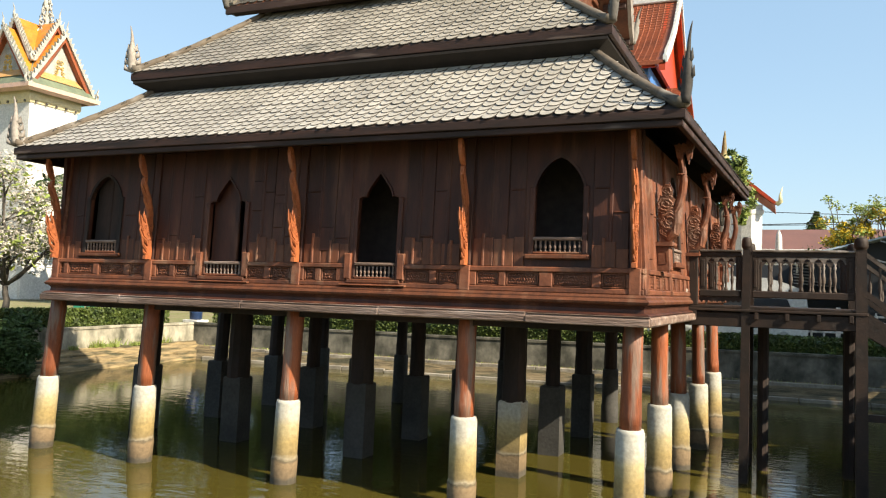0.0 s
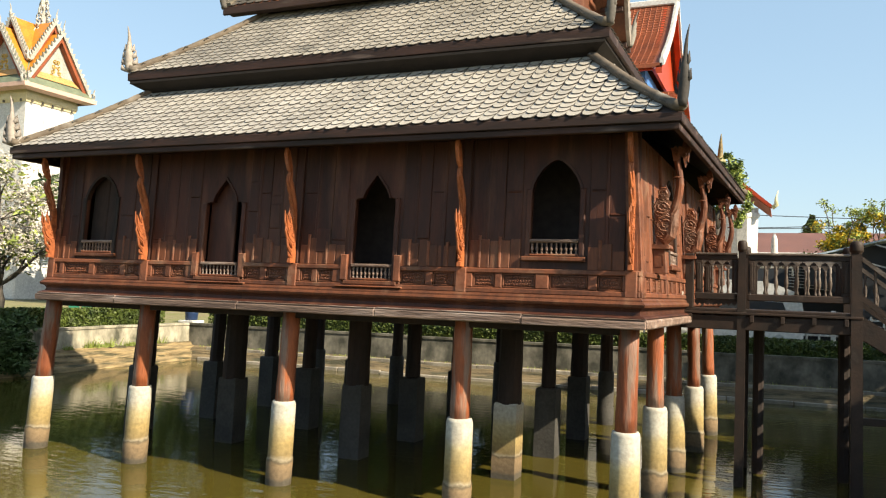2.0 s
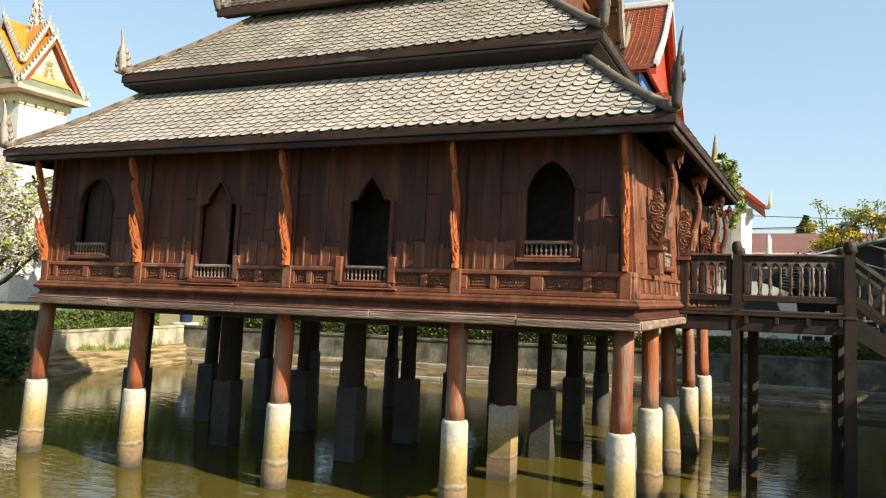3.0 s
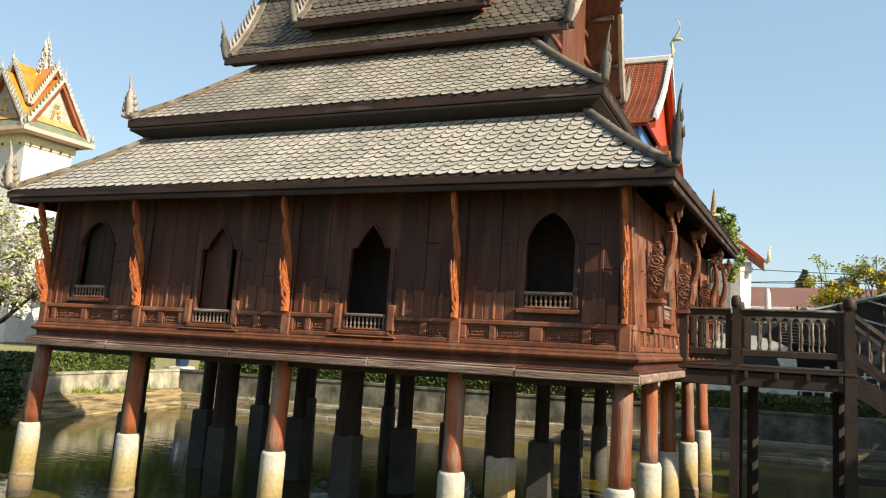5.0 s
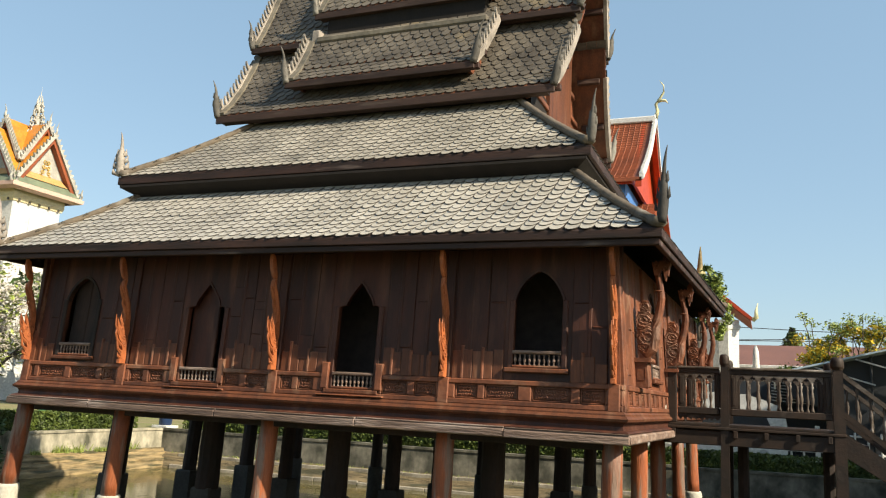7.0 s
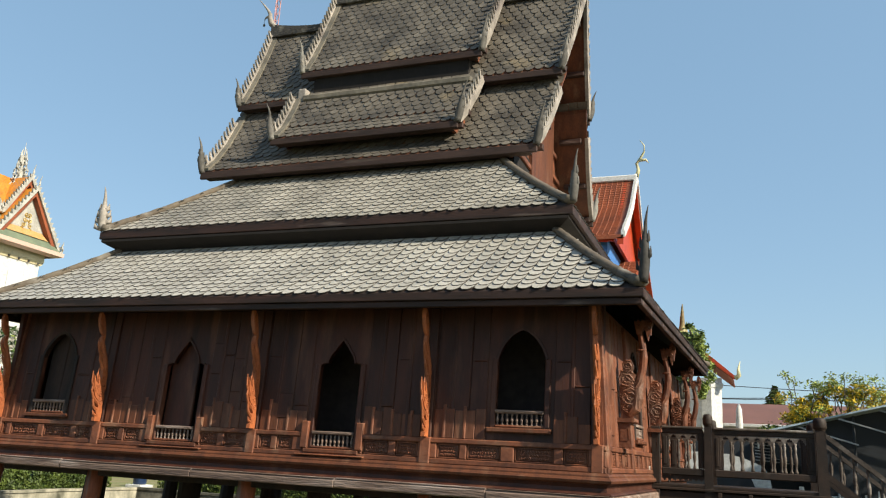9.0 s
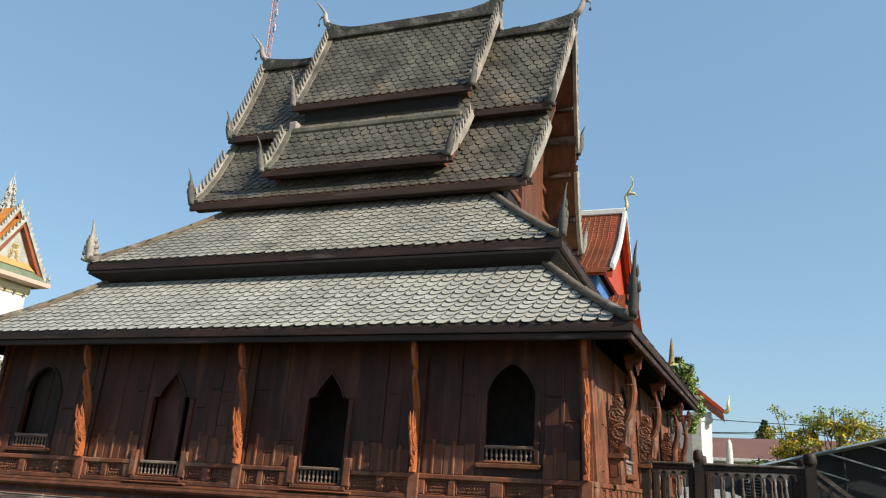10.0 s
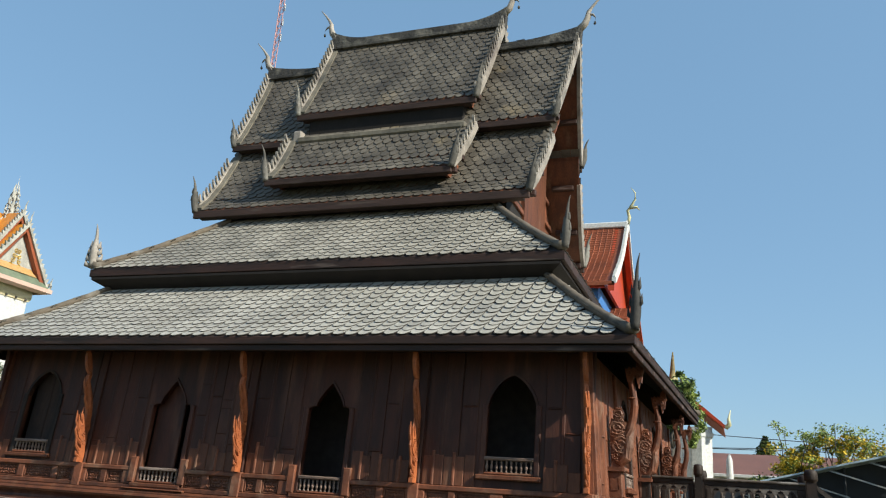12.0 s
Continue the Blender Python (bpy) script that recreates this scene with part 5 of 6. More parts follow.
for k in range(7):
    x, z = 2.70 + 0.24 * k, DZ - 0.19 * (k + 1)
    part("tread", Geo().box(x, x + 0.28, 3.95, 5.45, z - 0.045, z, 0.008), DECKWOOD, stairs)
for y in (3.90, 5.5):
    part("stringer", Geo().slab([(2.66, 2.78), (2.66, 2.42), (4.38, 1.36), (4.60, 1.36), (4.60, 1.46)], lambda u, t, w: (u, y + t, w), -0.035, 0.035), DECKWOOD, stairs)
    part("handrail", Geo().slab([(2.66, 3.68), (2.66, 3.60), (4.40, 2.22), (4.40, 2.30)], lambda u, t, w: (u, y + t, w), -0.05, 0.05), RAILWOOD, stairs)
    part("lower_rail", Geo().slab([(2.66, 3.10), (2.66, 3.00), (4.40, 1.62), (4.40, 1.72)], lambda u, t, w: (u, y + t, w), -0.03, 0.03), DECKWOOD, stairs)
    for k in range(9):
        x = 2.84 + 0.18 * k
        b = part("baluster", balmesh, None, stairs)
        b.location, b.scale = (x, y, 3.08 - 0.793 * (x - 2.66)), (1, 1, 1.26)
    part("newel_post", Geo().lathe([(0.12, 1.36), (0.12, 2.36), (0.15, 2.38), (0.15, 2.46), (0.0, 2.52)], (4.46, y, 0), 4, turn=math.pi / 4), DECKWOOD, stairs)
setting("stair_footing", Geo().box(4.2, 5.6, 3.6, 5.8, -0.6, 1.36, 0.03), CONCRETE, "rough concrete landing below the stairs", "landing")


# ---- plants ----
def leaves(g, centre, radii, n, size, rnd, shell=0.45):
    """Loose leaves in an ellipsoid, denser towards its outside."""
    for _ in range(n):
        d = Vector((rnd.gauss(0, 1), rnd.gauss(0, 1), rnd.gauss(0, 1))).normalized()
        r = rnd.uniform(shell, 1.0)
        p = Vector(centre) + Vector((d.x * radii[0], d.y * radii[1], d.z * radii[2])) * r
        a = Vector((rnd.gauss(0, 1), rnd.gauss(0, 1), rnd.gauss(0, 0.6))).normalized()
        b = a.cross(Vector((rnd.gauss(0, 1), rnd.gauss(0, 1), rnd.gauss(0, 1)))).normalized()
        s = size * rnd.uniform(0.6, 1.3)
        q = a.cross(b) * (s * 0.18)
        g.add([p - a * s, p + b * (s * 0.45) + q, p + a * s, p - b * (s * 0.45) + q], [(0, 1, 2), (0, 2, 3)])


def raw(g, name, mat):
    me = bpy.data.meshes.new(name)
    me.from_pydata(g.v, [], g.f)
    me.materials.append(mat)
    return me


def limb(g, a, b, r0, r1, rnd, n=5):
    a, b = Vector(a), Vector(b)
    l = (b - a).length
    pts = [a + (b - a) * (k / n) + Vector((rnd.uniform(-1, 1), rnd.uniform(-1, 1), rnd.uniform(-1, 1))) * (0.06 * l if 0 < k < n else 0) for k in range(n + 1)]
    g.tube(pts, [r0 + (r1 - r0) * k / n for k in range(n + 1)], 7)
    return pts


def tree(name, label, base, height, spread, trunk_h, mat, seed, n_leaf=2600, leaf=0.12, flowers=None, n_flower=0, n_limbs=7, flower_size=0.08, category="tree", clump=0.55, flower_top=99.0, girth=1.0):
    rnd = random.Random(seed)
    t = thing(name, label, category)
    g = Geo()
    x, y, z = base
    top = Vector((x + rnd.uniform(-0.2, 0.2), y, z + trunk_h))
    limb(g, base, top, 0.025 * height * girth, 0.0175 * height * girth, rnd)
    tips = []
    for k in range(n_limbs):
        a = 2 * math.pi * k / n_limbs + rnd.uniform(-0.4, 0.4)
        r = spread * rnd.uniform(0.45, 0.95)
        tip = Vector((x + r * math.cos(a), y + r * math.sin(a), z + trunk_h + (height - trunk_h) * rnd.uniform(0.35, 0.95)))
        pts = limb(g, top, tip, 0.01 * height * girth, 0.006 * height * girth, rnd)
        tips.append(tip)
        for _ in range(3):
            q = pts[rnd.randint(2, 4)]
            s = q + Vector((rnd.uniform(-1, 1), rnd.uniform(-1, 1), rnd.uniform(0.1, 1))) * spread * 0.4
            limb(g, q, s, 0.006 * height * girth, 0.002 * height * girth, rnd, 3)
            tips.append(s)
    part("trunk", g, BARK, t, smooth=True)
    c, fl = Geo(), Geo()
    for tip in tips:
        rr = spread * clump * rnd.uniform(0.35, 0.7)
        leaves(c, tip, (rr, rr, rr * 0.75), n_leaf // len(tips), leaf, rnd, 0.2)
        if n_flower and tip.z < flower_top and (flower_top > 90 or rnd.random() < 0.7):
            leaves(fl, tip + Vector((0, 0, rr * 0.15)), (rr * 1.05, rr * 1.05, rr * 0.85), n_flower // len(tips), flower_size, rnd, 0.5)
    part("crown", raw(c, "crown", mat), mat, t)
    if n_flower:
        part("blossom", raw(fl, "blossom", flowers), flowers, t)
    return t


tree("frangipani_tree", "frangipani tree full of white blossom beside the pond", (-21.9, 8.6, GZ), 5.2, 2.4, 1.3, BRIGHTLEAF, 3, 1300, 0.13, PETAL, 9500, 11, 0.065)
tree("frangipani_tree", "frangipani tree full of white blossom beside the pond", (-24.6, 7.0, GZ), 5.8, 2.6, 1.3, BRIGHTLEAF, 8, 1300, 0.13, PETAL, 8000, 9, 0.065)
for k, (x, y, h, s, nf) in enumerate(((4.4, 34.0, 7.0, 1.4, 2600), (6.2, 34.6, 6.9, 1.5, 2800), (8.8, 35.6, 7.2, 2.2, 2200))):
    tree("yellow_flowering_tree", "airy green tree with yellow blossom behind the stalls", (x, y, GZ), h, s, 3.0, BRIGHTLEAF, 20 + k, 3600, 0.08, YELLOW, nf, 13, 0.10, clump=0.46, flower_top=7.25, girth=0.45)
tree("shrub", "low leafy green shrub behind the stalls", (3.5, 34.3, GZ), 4.2, 1.3, 2.6, BRIGHTLEAF, 27, 2600, 0.10, LEAF, 900, 9, 0.09, category="shrub", clump=0.6)
slim_tree = tree("small_tree", "green leafy tree behind the hall", (-0.50, 21.0, GZ), 7.0, 0.85, 4.2, BRIGHTLEAF, 31, 2600, 0.085, LEAF, 900, 8, 0.085)
g = Geo()
rnd = random.Random(77)
for x, z, r in ((-0.20, 7.75, 0.36), (0.05, 7.25, 0.34), (0.24, 6.80, 0.26), (0.34, 6.38, 0.24), (0.12, 6.02, 0.22), (0.0, 5.70, 0.18)):
    leaves(g, (x, 21.0, z), (r, r, r * 1.1), 150, 0.085, rnd, 0.1)
part("hanging_spray", raw(g, "hanging_spray", BRIGHTLEAF), BRIGHTLEAF, slim_tree)


def conifer(base, h):
    t = thing("conifer", "small dark conifer behind the roofs", "tree")
    rnd = random.Random(4)
    part("trunk", Geo().lathe([(0.12, 0), (0.03, h)], base, 7), BARK, t)
    c = Geo()
    for k in range(18):
        z = h * (0.4 + 0.6 * k / 17)
        r = (1 - k / 17.5) * h * 0.40 + 0.06
        for j in range(7):
            a = 2 * math.pi * j / 7 + k
            leaves(c, (base[0] + r * 0.6 * math.cos(a), base[1] + r * 0.6 * math.sin(a), base[2] + z), (r * 0.55, r * 0.55, 0.22), 26, 0.16, rnd, 0.1)
    part("crown", raw(c, "crown", HEDGE), HEDGE, t)


conifer((3.38, 52.0, GZ), 7.6)


def hedge(name, x0, x1, y0, y1, n, seed, high=0.5, skew=0.0):
    """A clipped hedge of small leaves; skew: how far it swings in y for each metre of x."""
    rnd = random.Random(seed)
    g = Geo()
    body = Geo().box(x0 + 0.1, x1 - 0.1, y0 + 0.1, y1 - 0.1, GZ - 0.02, GZ + high - 0.07, 0.05)
    body.v = [(x, y + skew * x, z) for x, y, z in body.v]
    for _ in range(n):
        f = rnd.random()
        x, y, z = rnd.uniform(x0, x1), rnd.uniform(y0, y1), GZ + high
        if f < 0.55:
            z = GZ + rnd.uniform(0.02, high)
            if x1 - x0 > y1 - y0:
                y = y0 + rnd.uniform(0, 0.08)
            else:
                x = x1 - rnd.uniform(0, 0.08)
        z += 0.06 * noise.noise(Vector((x * 1.3, y * 1.3, 0))) + rnd.uniform(-0.05, 0.06)
        a = Vector((rnd.gauss(0, 1), rnd.gauss(0, 1), rnd.gauss(0, 1))).normalized()
        b = a.cross(Vector((rnd.gauss(0, 1), rnd.gauss(0, 1), rnd.gauss(0, 1)))).normalized()
        s = rnd.uniform(0.03, 0.065)
        p = Vector((x, y + skew * x, z))
        g.add([p - a * s, p + b * s * 0.6, p + a * s, p - b * s * 0.6], [(0, 1, 2, 3)])
    h = tagged(new(name), "clipped green hedge along the top of the pond wall", "hedge")
    part("hedge_core", body, LEAF, h)
    part("hedge_leaves", raw(g, "hedge_leaves", HEDGE), HEDGE, h, kind="stuff")


hedge("hedge", -19.0, 5.6, 16.35, 17.05, 17000, 1, 0.46, 0.055)
hedge("hedge", -20.65, -19.9, 1.5, 14.0, 12000, 2, 0.56)


def bush():
    rnd = random.Random(6)
    t = thing("overhanging_bush", "dark green bush hanging over the pond wall", "bush")
    c = Geo()
    for x, y, z, r in ((-19.4, 7.2, 1.45, 0.6), (-19.2, 6.5, 1.15, 0.7), (-19.1, 7.1, 0.75, 0.5), (-19.0, 6.5, 0.55, 0.6), (-19.3, 5.7, 1.15, 0.8), (-19.1, 5.4, 0.55, 0.6), (-19.0, 6.9, 0.3, 0.4), (-19.3, 4.6, 1.0, 0.8)):
        leaves(c, (x, y, z), (r, r, r * 0.85), 800, 0.09, rnd, 0.3)
    part("foliage", raw(c, "foliage", LEAF), LEAF, t)
    s = Geo()
    for k in range(5):
        limb(s, (-19.85, 5.2 + 0.4 * k, GZ - 0.02), (-19.2, 5.0 + 0.5 * k, 0.9), 0.03, 0.01, rnd)
    part("stems", s, BARK, t)


bush()


def weeds():
    rnd = random.Random(12)
    g = Geo()

    def blade(p, l):
        d = Vector((rnd.uniform(-1, 1), rnd.uniform(-1, 1), rnd.uniform(0.8, 2))).normalized() * l
        s = Vector((rnd.uniform(-1, 1), rnd.uniform(-1, 1), 0)) * 0.02
        g.add([p - s, p + s, p + d], [(0, 1, 2)])

    for _ in range(2200):
        y = rnd.uniform(6, 14)
        if noise.noise(Vector((y * 0.8, 3, 0))) < 0.08:
            continue
        blade(Vector((PX0 + rnd.uniform(0.0, 0.14), y, 0.61)), rnd.uniform(0.06, 0.22))
    for _ in range(900):
        x = rnd.uniform(-19, 4)
        blade(Vector((x, far_wall(x) - rnd.uniform(0.02, 0.16), 0.44)), rnd.uniform(0.05, 0.15))
    for y, n in ((10.2, 90), (10.9, 50), (13.2, 40)):
        for _ in range(n):
            blade(Vector((PX0 + 0.06, y + rnd.gauss(0, 0.22), 0.62)), rnd.uniform(0.15, 0.4))
    tagged(new("weeds", raw(g, "weeds", BRIGHTLEAF)), "scattered weeds on the bank ledge", "weeds", kind="stuff")


weeds()


# ---- the white bell tower ----
def gable_end(parent, put, half, z0, zt, d):
    """One gable of the tower: red soffit, white gilt tympanum, toothed white edges; put(u, out, z)."""
    part("tympanum", Geo().slab([(-half * 0.80, z0 + 0.1), (half * 0.80, z0 + 0.1), (0, zt - 0.6)], put, d - 0.6, d - 0.5), AGEDWHITE, parent)
    g = Geo()
    for k in range(5):
        for s in (-1, 1):
            g.tube([put(u, d - 0.48, w) for u, w in spiral(s * (0.12 + 0.16 * (4 - k) * 0.5), z0 + 0.4 + 0.36 * k, 0.17, 1.3, k, s)], 0.035, 5)
    part("gilt_scrolls", g, GOLD, parent, kind="stuff")
    for s in (-1, 1):
        part("red_soffit", Geo().slab([(s * half, z0 - 0.1), (s * half * 0.80, z0 - 0.1), (0, zt - 0.6), (0, zt - 0.1)], put, d - 0.5, d - 0.1), REDTILE, parent)
        part("gable_board", Geo().slab([(s * (half + 0.12), z0 - 0.22), (s * (half - 0.10), z0 - 0.22), (0, zt - 0.22), (0, zt + 0.06)], put, d - 0.12, d + 0.04), AGEDWHITE, parent)
        t = Geo()
        for k in range(13):
            q = (k + 0.5) / 13
            u, w = s * (half + 0.10) * (1 - q), z0 - 0.18 + (zt + 0.2 - z0) * q
            t.slab([(u + s * 0.04, w - 0.06), (u + s * 0.14, w + 0.26), (u - s * 0.17, w + 0.16)], put, d - 0.1, d + 0.02)
        part("flame_teeth", t, AGEDWHITE, parent, kind="stuff")
        e = Geo()
        e.tube([put(s * (half + a), d - 0.04, z0 - 0.25 + b) for a, b in ((0.0, 0.0), (0.22, 0.05), (0.3, 0.3), (0.22, 0.55), (0.34, 0.85))], [0.09, 0.1, 0.08, 0.05, 0.01], 6)
        part("gable_horn", e, AGEDWHITE, parent)
    e = Geo()
    e.tube([put(0, d + a, zt + b) for a, b in ((-0.1, -0.1), (0.05, 0.25), (0.02, 0.5), (0.16, 0.9))], [0.1, 0.08, 0.05, 0.01], 6)
    part("gable_finial", e, AGEDWHITE, parent)


def bell_tower(cx, cy):
    t = thing("bell_tower", "white temple bell tower with orange tiled crossed gables", "tower")
    H = 1.95
    part("shaft", Geo().box(cx - H, cx + H, cy - H, cy + H, GZ, 15.1, 0.05), WHITE, t)
    part("base", Geo().box(cx - H - 0.5, cx + H + 0.5, cy - H - 0.5, cy + H + 0.5, GZ, 5.0, 0.1), WHITE, t)
    part("cornice", Geo().ring((cx - H, cx + H, cy - H, cy + H), [(-0.2, 14.5), (0.06, 14.5), (0.16, 14.75), (0.14, 15.3), (-0.2, 15.3)]), CREAM, t, "cream cornice with a row of dentils")
    d = Geo()
    for k in range(5):
        u = -H + 0.35 + 0.81 * k
        d.box(cx + H + 0.12, cx + H + 0.2, cy + u - 0.06, cy + u + 0.06, 14.5, 14.66)
        d.box(cx + u - 0.06, cx + u + 0.06, cy - H - 0.2, cy - H - 0.12, 14.5, 14.66)
    part("dentils", d, RIDGE, t, kind="stuff")
    part("blind_window", Geo().slab([(-0.55, 12.2), (0.55, 12.2), (0.55, 13.6), (0.0, 14.4), (-0.55, 13.6)], lambda u, q, z: (cx + H + q, cy + u, z), 0.0, 0.06), plain("grey_plaster", (0.55, 0.56, 0.58)), t)
    E = H + 0.95
    part("skirt_roof", Geo().add([(cx + sx * E, cy + sy * E, 15.55) for sx, sy in ((-1, -1), (1, -1), (1, 1), (-1, 1))] + [(cx + sx * 1.7, cy + sy * 1.7, 17.3) for sx, sy in ((-1, -1), (1, -1), (1, 1), (-1, 1))],
         [(0, 1, 5, 4), (1, 2, 6, 5), (2, 3, 7, 6), (3, 0, 4, 7), (4, 5, 6, 7), (0, 3, 2, 1)]), GREENTILE, t, "faded green roof border")
    for k in range(4):
        a = k * math.pi / 2
        ca, sa = math.cos(a), math.sin(a)
        put = lambda u, q, z, ca=ca, sa=sa: (cx + q * ca - u * sa, cy + q * sa + u * ca, z)
        part("orange_panel", Geo().add([put(-1.75, 2.55, 16.18), put(1.75, 2.55, 16.18), put(1.15, 2.02, 16.98), put(-1.15, 2.02, 16.98)], [(0, 1, 2, 3)]).add([put(-1.75, 2.51, 16.05), put(1.75, 2.51, 16.05), put(1.15, 1.98, 16.85), put(-1.15, 1.98, 16.85)], [(0, 1, 2, 3)]), OCHRE, t)
        for half, z0, zt, dd in ((2.70, 15.80, 19.6, 2.72), (1.75, 17.6, 20.5, 1.95)):
            gable_end(t, put, half, z0, zt, dd)
            for s in (-1, 1):
                v = [put(s * (half + 0.1), dd - 0.05, z0 - 0.15), put(0, dd - 0.05, zt), put(0, 0, zt), put(s * (half + 0.1), 0, z0 - 0.15)]
                v += [(p[0], p[1], p[2] - 0.12) for p in v]
                part("gable_roof", Geo().add(v, [(0, 1, 2, 3), (4, 5, 6, 7), (0, 1, 5, 4), (1, 2, 6, 5), (2, 3, 7, 6), (3, 0, 4, 7)]), ORANGE, t)
                for verge in (True, False):
                    q = [put(s * (half + 0.1) * (1 - e), r, z0 - 0.15 + (zt - z0 + 0.15) * e + h) for h in (0.04, -0.04) for e, r in (((0.0, dd - 0.05), (1.0, dd - 0.05), (1.0, dd - 0.33), (0.0, dd - 0.33)) if verge else ((0.0, dd - 0.33), (0.10, dd - 0.33), (0.10, 0.6), (0.0, 0.6)))]
                    part("roof_border", Geo().add(q, [(0, 1, 2, 3), (4, 5, 6, 7), (0, 1, 5, 4), (1, 2, 6, 5), (2, 3, 7, 6), (3, 0, 4, 7)]), GREENTILE, t)
    part("eave_edge", Geo().ring((cx - E, cx + E, cy - E, cy + E), [(-0.4, 15.16), (0.04, 15.30), (0.07, 15.57), (-0.25, 15.57)]), PINKISH, t)
    cx, cy = cx + 0.3, cy + 0.35
    part("spire", Geo().lathe([(0.45, 19.0), (0.5, 19.5), (0.28, 19.9), (0.30, 20.3), (0.17, 20.7), (0.19, 21.1), (0.09, 21.6), (0.11, 22.0), (0.05, 22.4), (0.0, 23.6)], (cx, cy, 0), 10), AGEDWHITE, t, smooth=True)
    for k in range(7):
        z, r = 19.5 + 0.42 * k, 0.62 * (1 - k / 8.5)
        for i in range(4):
            a = i * math.pi / 2 + 0.4 * (k % 2)
            at = lambda m, h, a=a: (cx + r * m * math.cos(a), cy + r * m * math.sin(a), z + h)
            part("spire_flame", Geo().tube([at(0.3, 0.0), at(1.15, 0.16), at(1.2, 0.42), at(0.7, 0.85)], [0.06, 0.09, 0.065, 0.01], 5), AGEDWHITE, t)


bell_tower(-46.8, 29.5)


# ---- the red-roofed ordination hall ----
def red_hall():
    t = thing("ordination_hall", "white temple hall with steep red tiled roof and gilt finials", "temple building")
    t.location = (0.55, 0.0, -0.12)
    xg, yr = -4.45, 34.2

    def slopes(x0, x1, ye, ze, zr, mat, name="roof_slope"):
        run = yr - ye
        for s in (1, -1):
            pts = [(0, zr), (0.35, zr - (zr - ze) * 0.46), (0.7, zr - (zr - ze) * 0.78), (1.0, ze)]
            v, f = [], []
            for q, z in pts:
                v += [(x0, yr - s * run * q, z), (x1, yr - s * run * q, z)]
            for k in range(3):
                f.append((2 * k, 2 * k + 1, 2 * k + 3, 2 * k + 2))
            m = len(v)
            v += [(x, y, z - 0.2) for x, y, z in v]
            f += [tuple(i + m for i in q) for q in f] + [(0, 1, m + 1, m), (6, 7, m + 7, m + 6)] + [(2 * k + e, 2 * k + 2 + e, m + 2 * k + 2 + e, m + 2 * k + e) for k in range(3) for e in (0, 1)]
            part(name, Geo().add(v, f), mat, t)
            # courses of tiles on the visible slope
            if s == 1:
                c = Geo()
                n = 34
                for k in range(n):
                    q = (k + 0.5) / n
                    i = min(2, sum(1 for a, _ in pts[1:3] if q > a))
                    a, b = pts[i], pts[i + 1]
                    z = a[1] + (b[1] - a[1]) * (q - a[0]) / (b[0] - a[0])
                    y = yr - run * q
                    c.box(x0 + 0.3, x1 - 0.45, y - 0.03, y + 0.02, z - 0.02, z + 0.055)
                for k in range(int((x1 - x0 - 0.8) / 0.3)):
                    x = x0 + 0.4 + 0.3 * k
                    c.tube([(x, yr - run * q, z + 0.03) for q, z in pts], 0.035, 4)
                part("tile_ribs", c, mat, t, kind="stuff")
        return run

    slopes(-14.0, xg, 28.9, 14.3, 19.05, REDTILE)
    slopes(-13.0, xg + 0.6, 27.0, 10.6, 14.2, REDTILE)
    part("roof_gap_wall", Geo().box(-13.5, xg - 0.9, 29.6, 38.8, 13.2, 14.3), BLUE, t, "blue and white painted frieze")
    part("frieze_board", Geo().box(-13.6, xg - 0.5, 29.1, 29.3, 14.05, 14.35, 0.03), REDPAINT, t)
    part("white_ridge", Geo().box(-14.0, xg + 0.05, yr - 0.22, yr + 0.22, 18.95, 19.3, 0.05), WHITE, t)
    # red gable and white bargeboards
    pr = [(28.9, 14.3), (30.5, 15.35), (32.3, 16.85), (yr, 19.05)]
    full = pr + [(2 * yr - y, z) for y, z in pr[-2::-1]]
    part("gable_wall", Geo().slab(full, lambda u, q, w: (xg - 0.5 + q, u, w), -0.15, 0.0), REDPAINT, t)
    for s in (1, -1):
        b = Geo()
        for i in range(3):
            (y0, z0), (y1, z1) = pr[i], pr[i + 1]
            y0, y1 = (y0, y1) if s == 1 else (2 * yr - y0, 2 * yr - y1)
            b.slab([(y0, z0 - 0.12), (y1, z1 - 0.12), (y1, z1 + 0.20), (y0, z0 + 0.20)], lambda u, q, w: (xg + q, u, w), -0.12, 0.1)
        bb = part("bargeboard", b, WHITE, t)
        w = Geo()
        for i in range(3):
            (y0, z0), (y1, z1) = pr[i], pr[i + 1]
            for k in range(9):
                q = (k + 0.5) / 9
                y, z = y0 + (y1 - y0) * q, z0 + (z1 - z0) * q + 0.18
                y = y if s == 1 else 2 * yr - y
                w.slab([(y - 0.09, z), (y + 0.09, z), (y - 0.05 * s, z + 0.26)], lambda u, q2, w2: (xg + q2, u, w2), -0.05, 0.05)
        part("flame_teeth", w, WHITE, bb, kind="stuff")
        r = Geo()
        for i in range(3):
            (y0, z0), (y1, z1) = pr[i], pr[i + 1]
            y0, y1 = (y0, y1) if s == 1 else (2 * yr - y0, 2 * yr - y1)
            r.slab([(y0, z0 - 0.5), (y1, z1 - 0.5), (y1, z1 - 0.13), (y0, z0 - 0.13)], lambda u, q, w2: (xg + q, u, w2), -0.3, 0.0)
        part("red_underboard", r, REDPAINT, bb)
    g = Geo()
    g.tube([(xg + a, yr, 19.1 + b) for a, b in ((0, 0), (0.12, 0.5), (0.02, 0.9), (0.25, 1.25), (0.45, 1.6), (0.45, 2.0), (0.2, 2.35))], [0.11, 0.10, 0.09, 0.08, 0.055, 0.04, 0.01], 7)
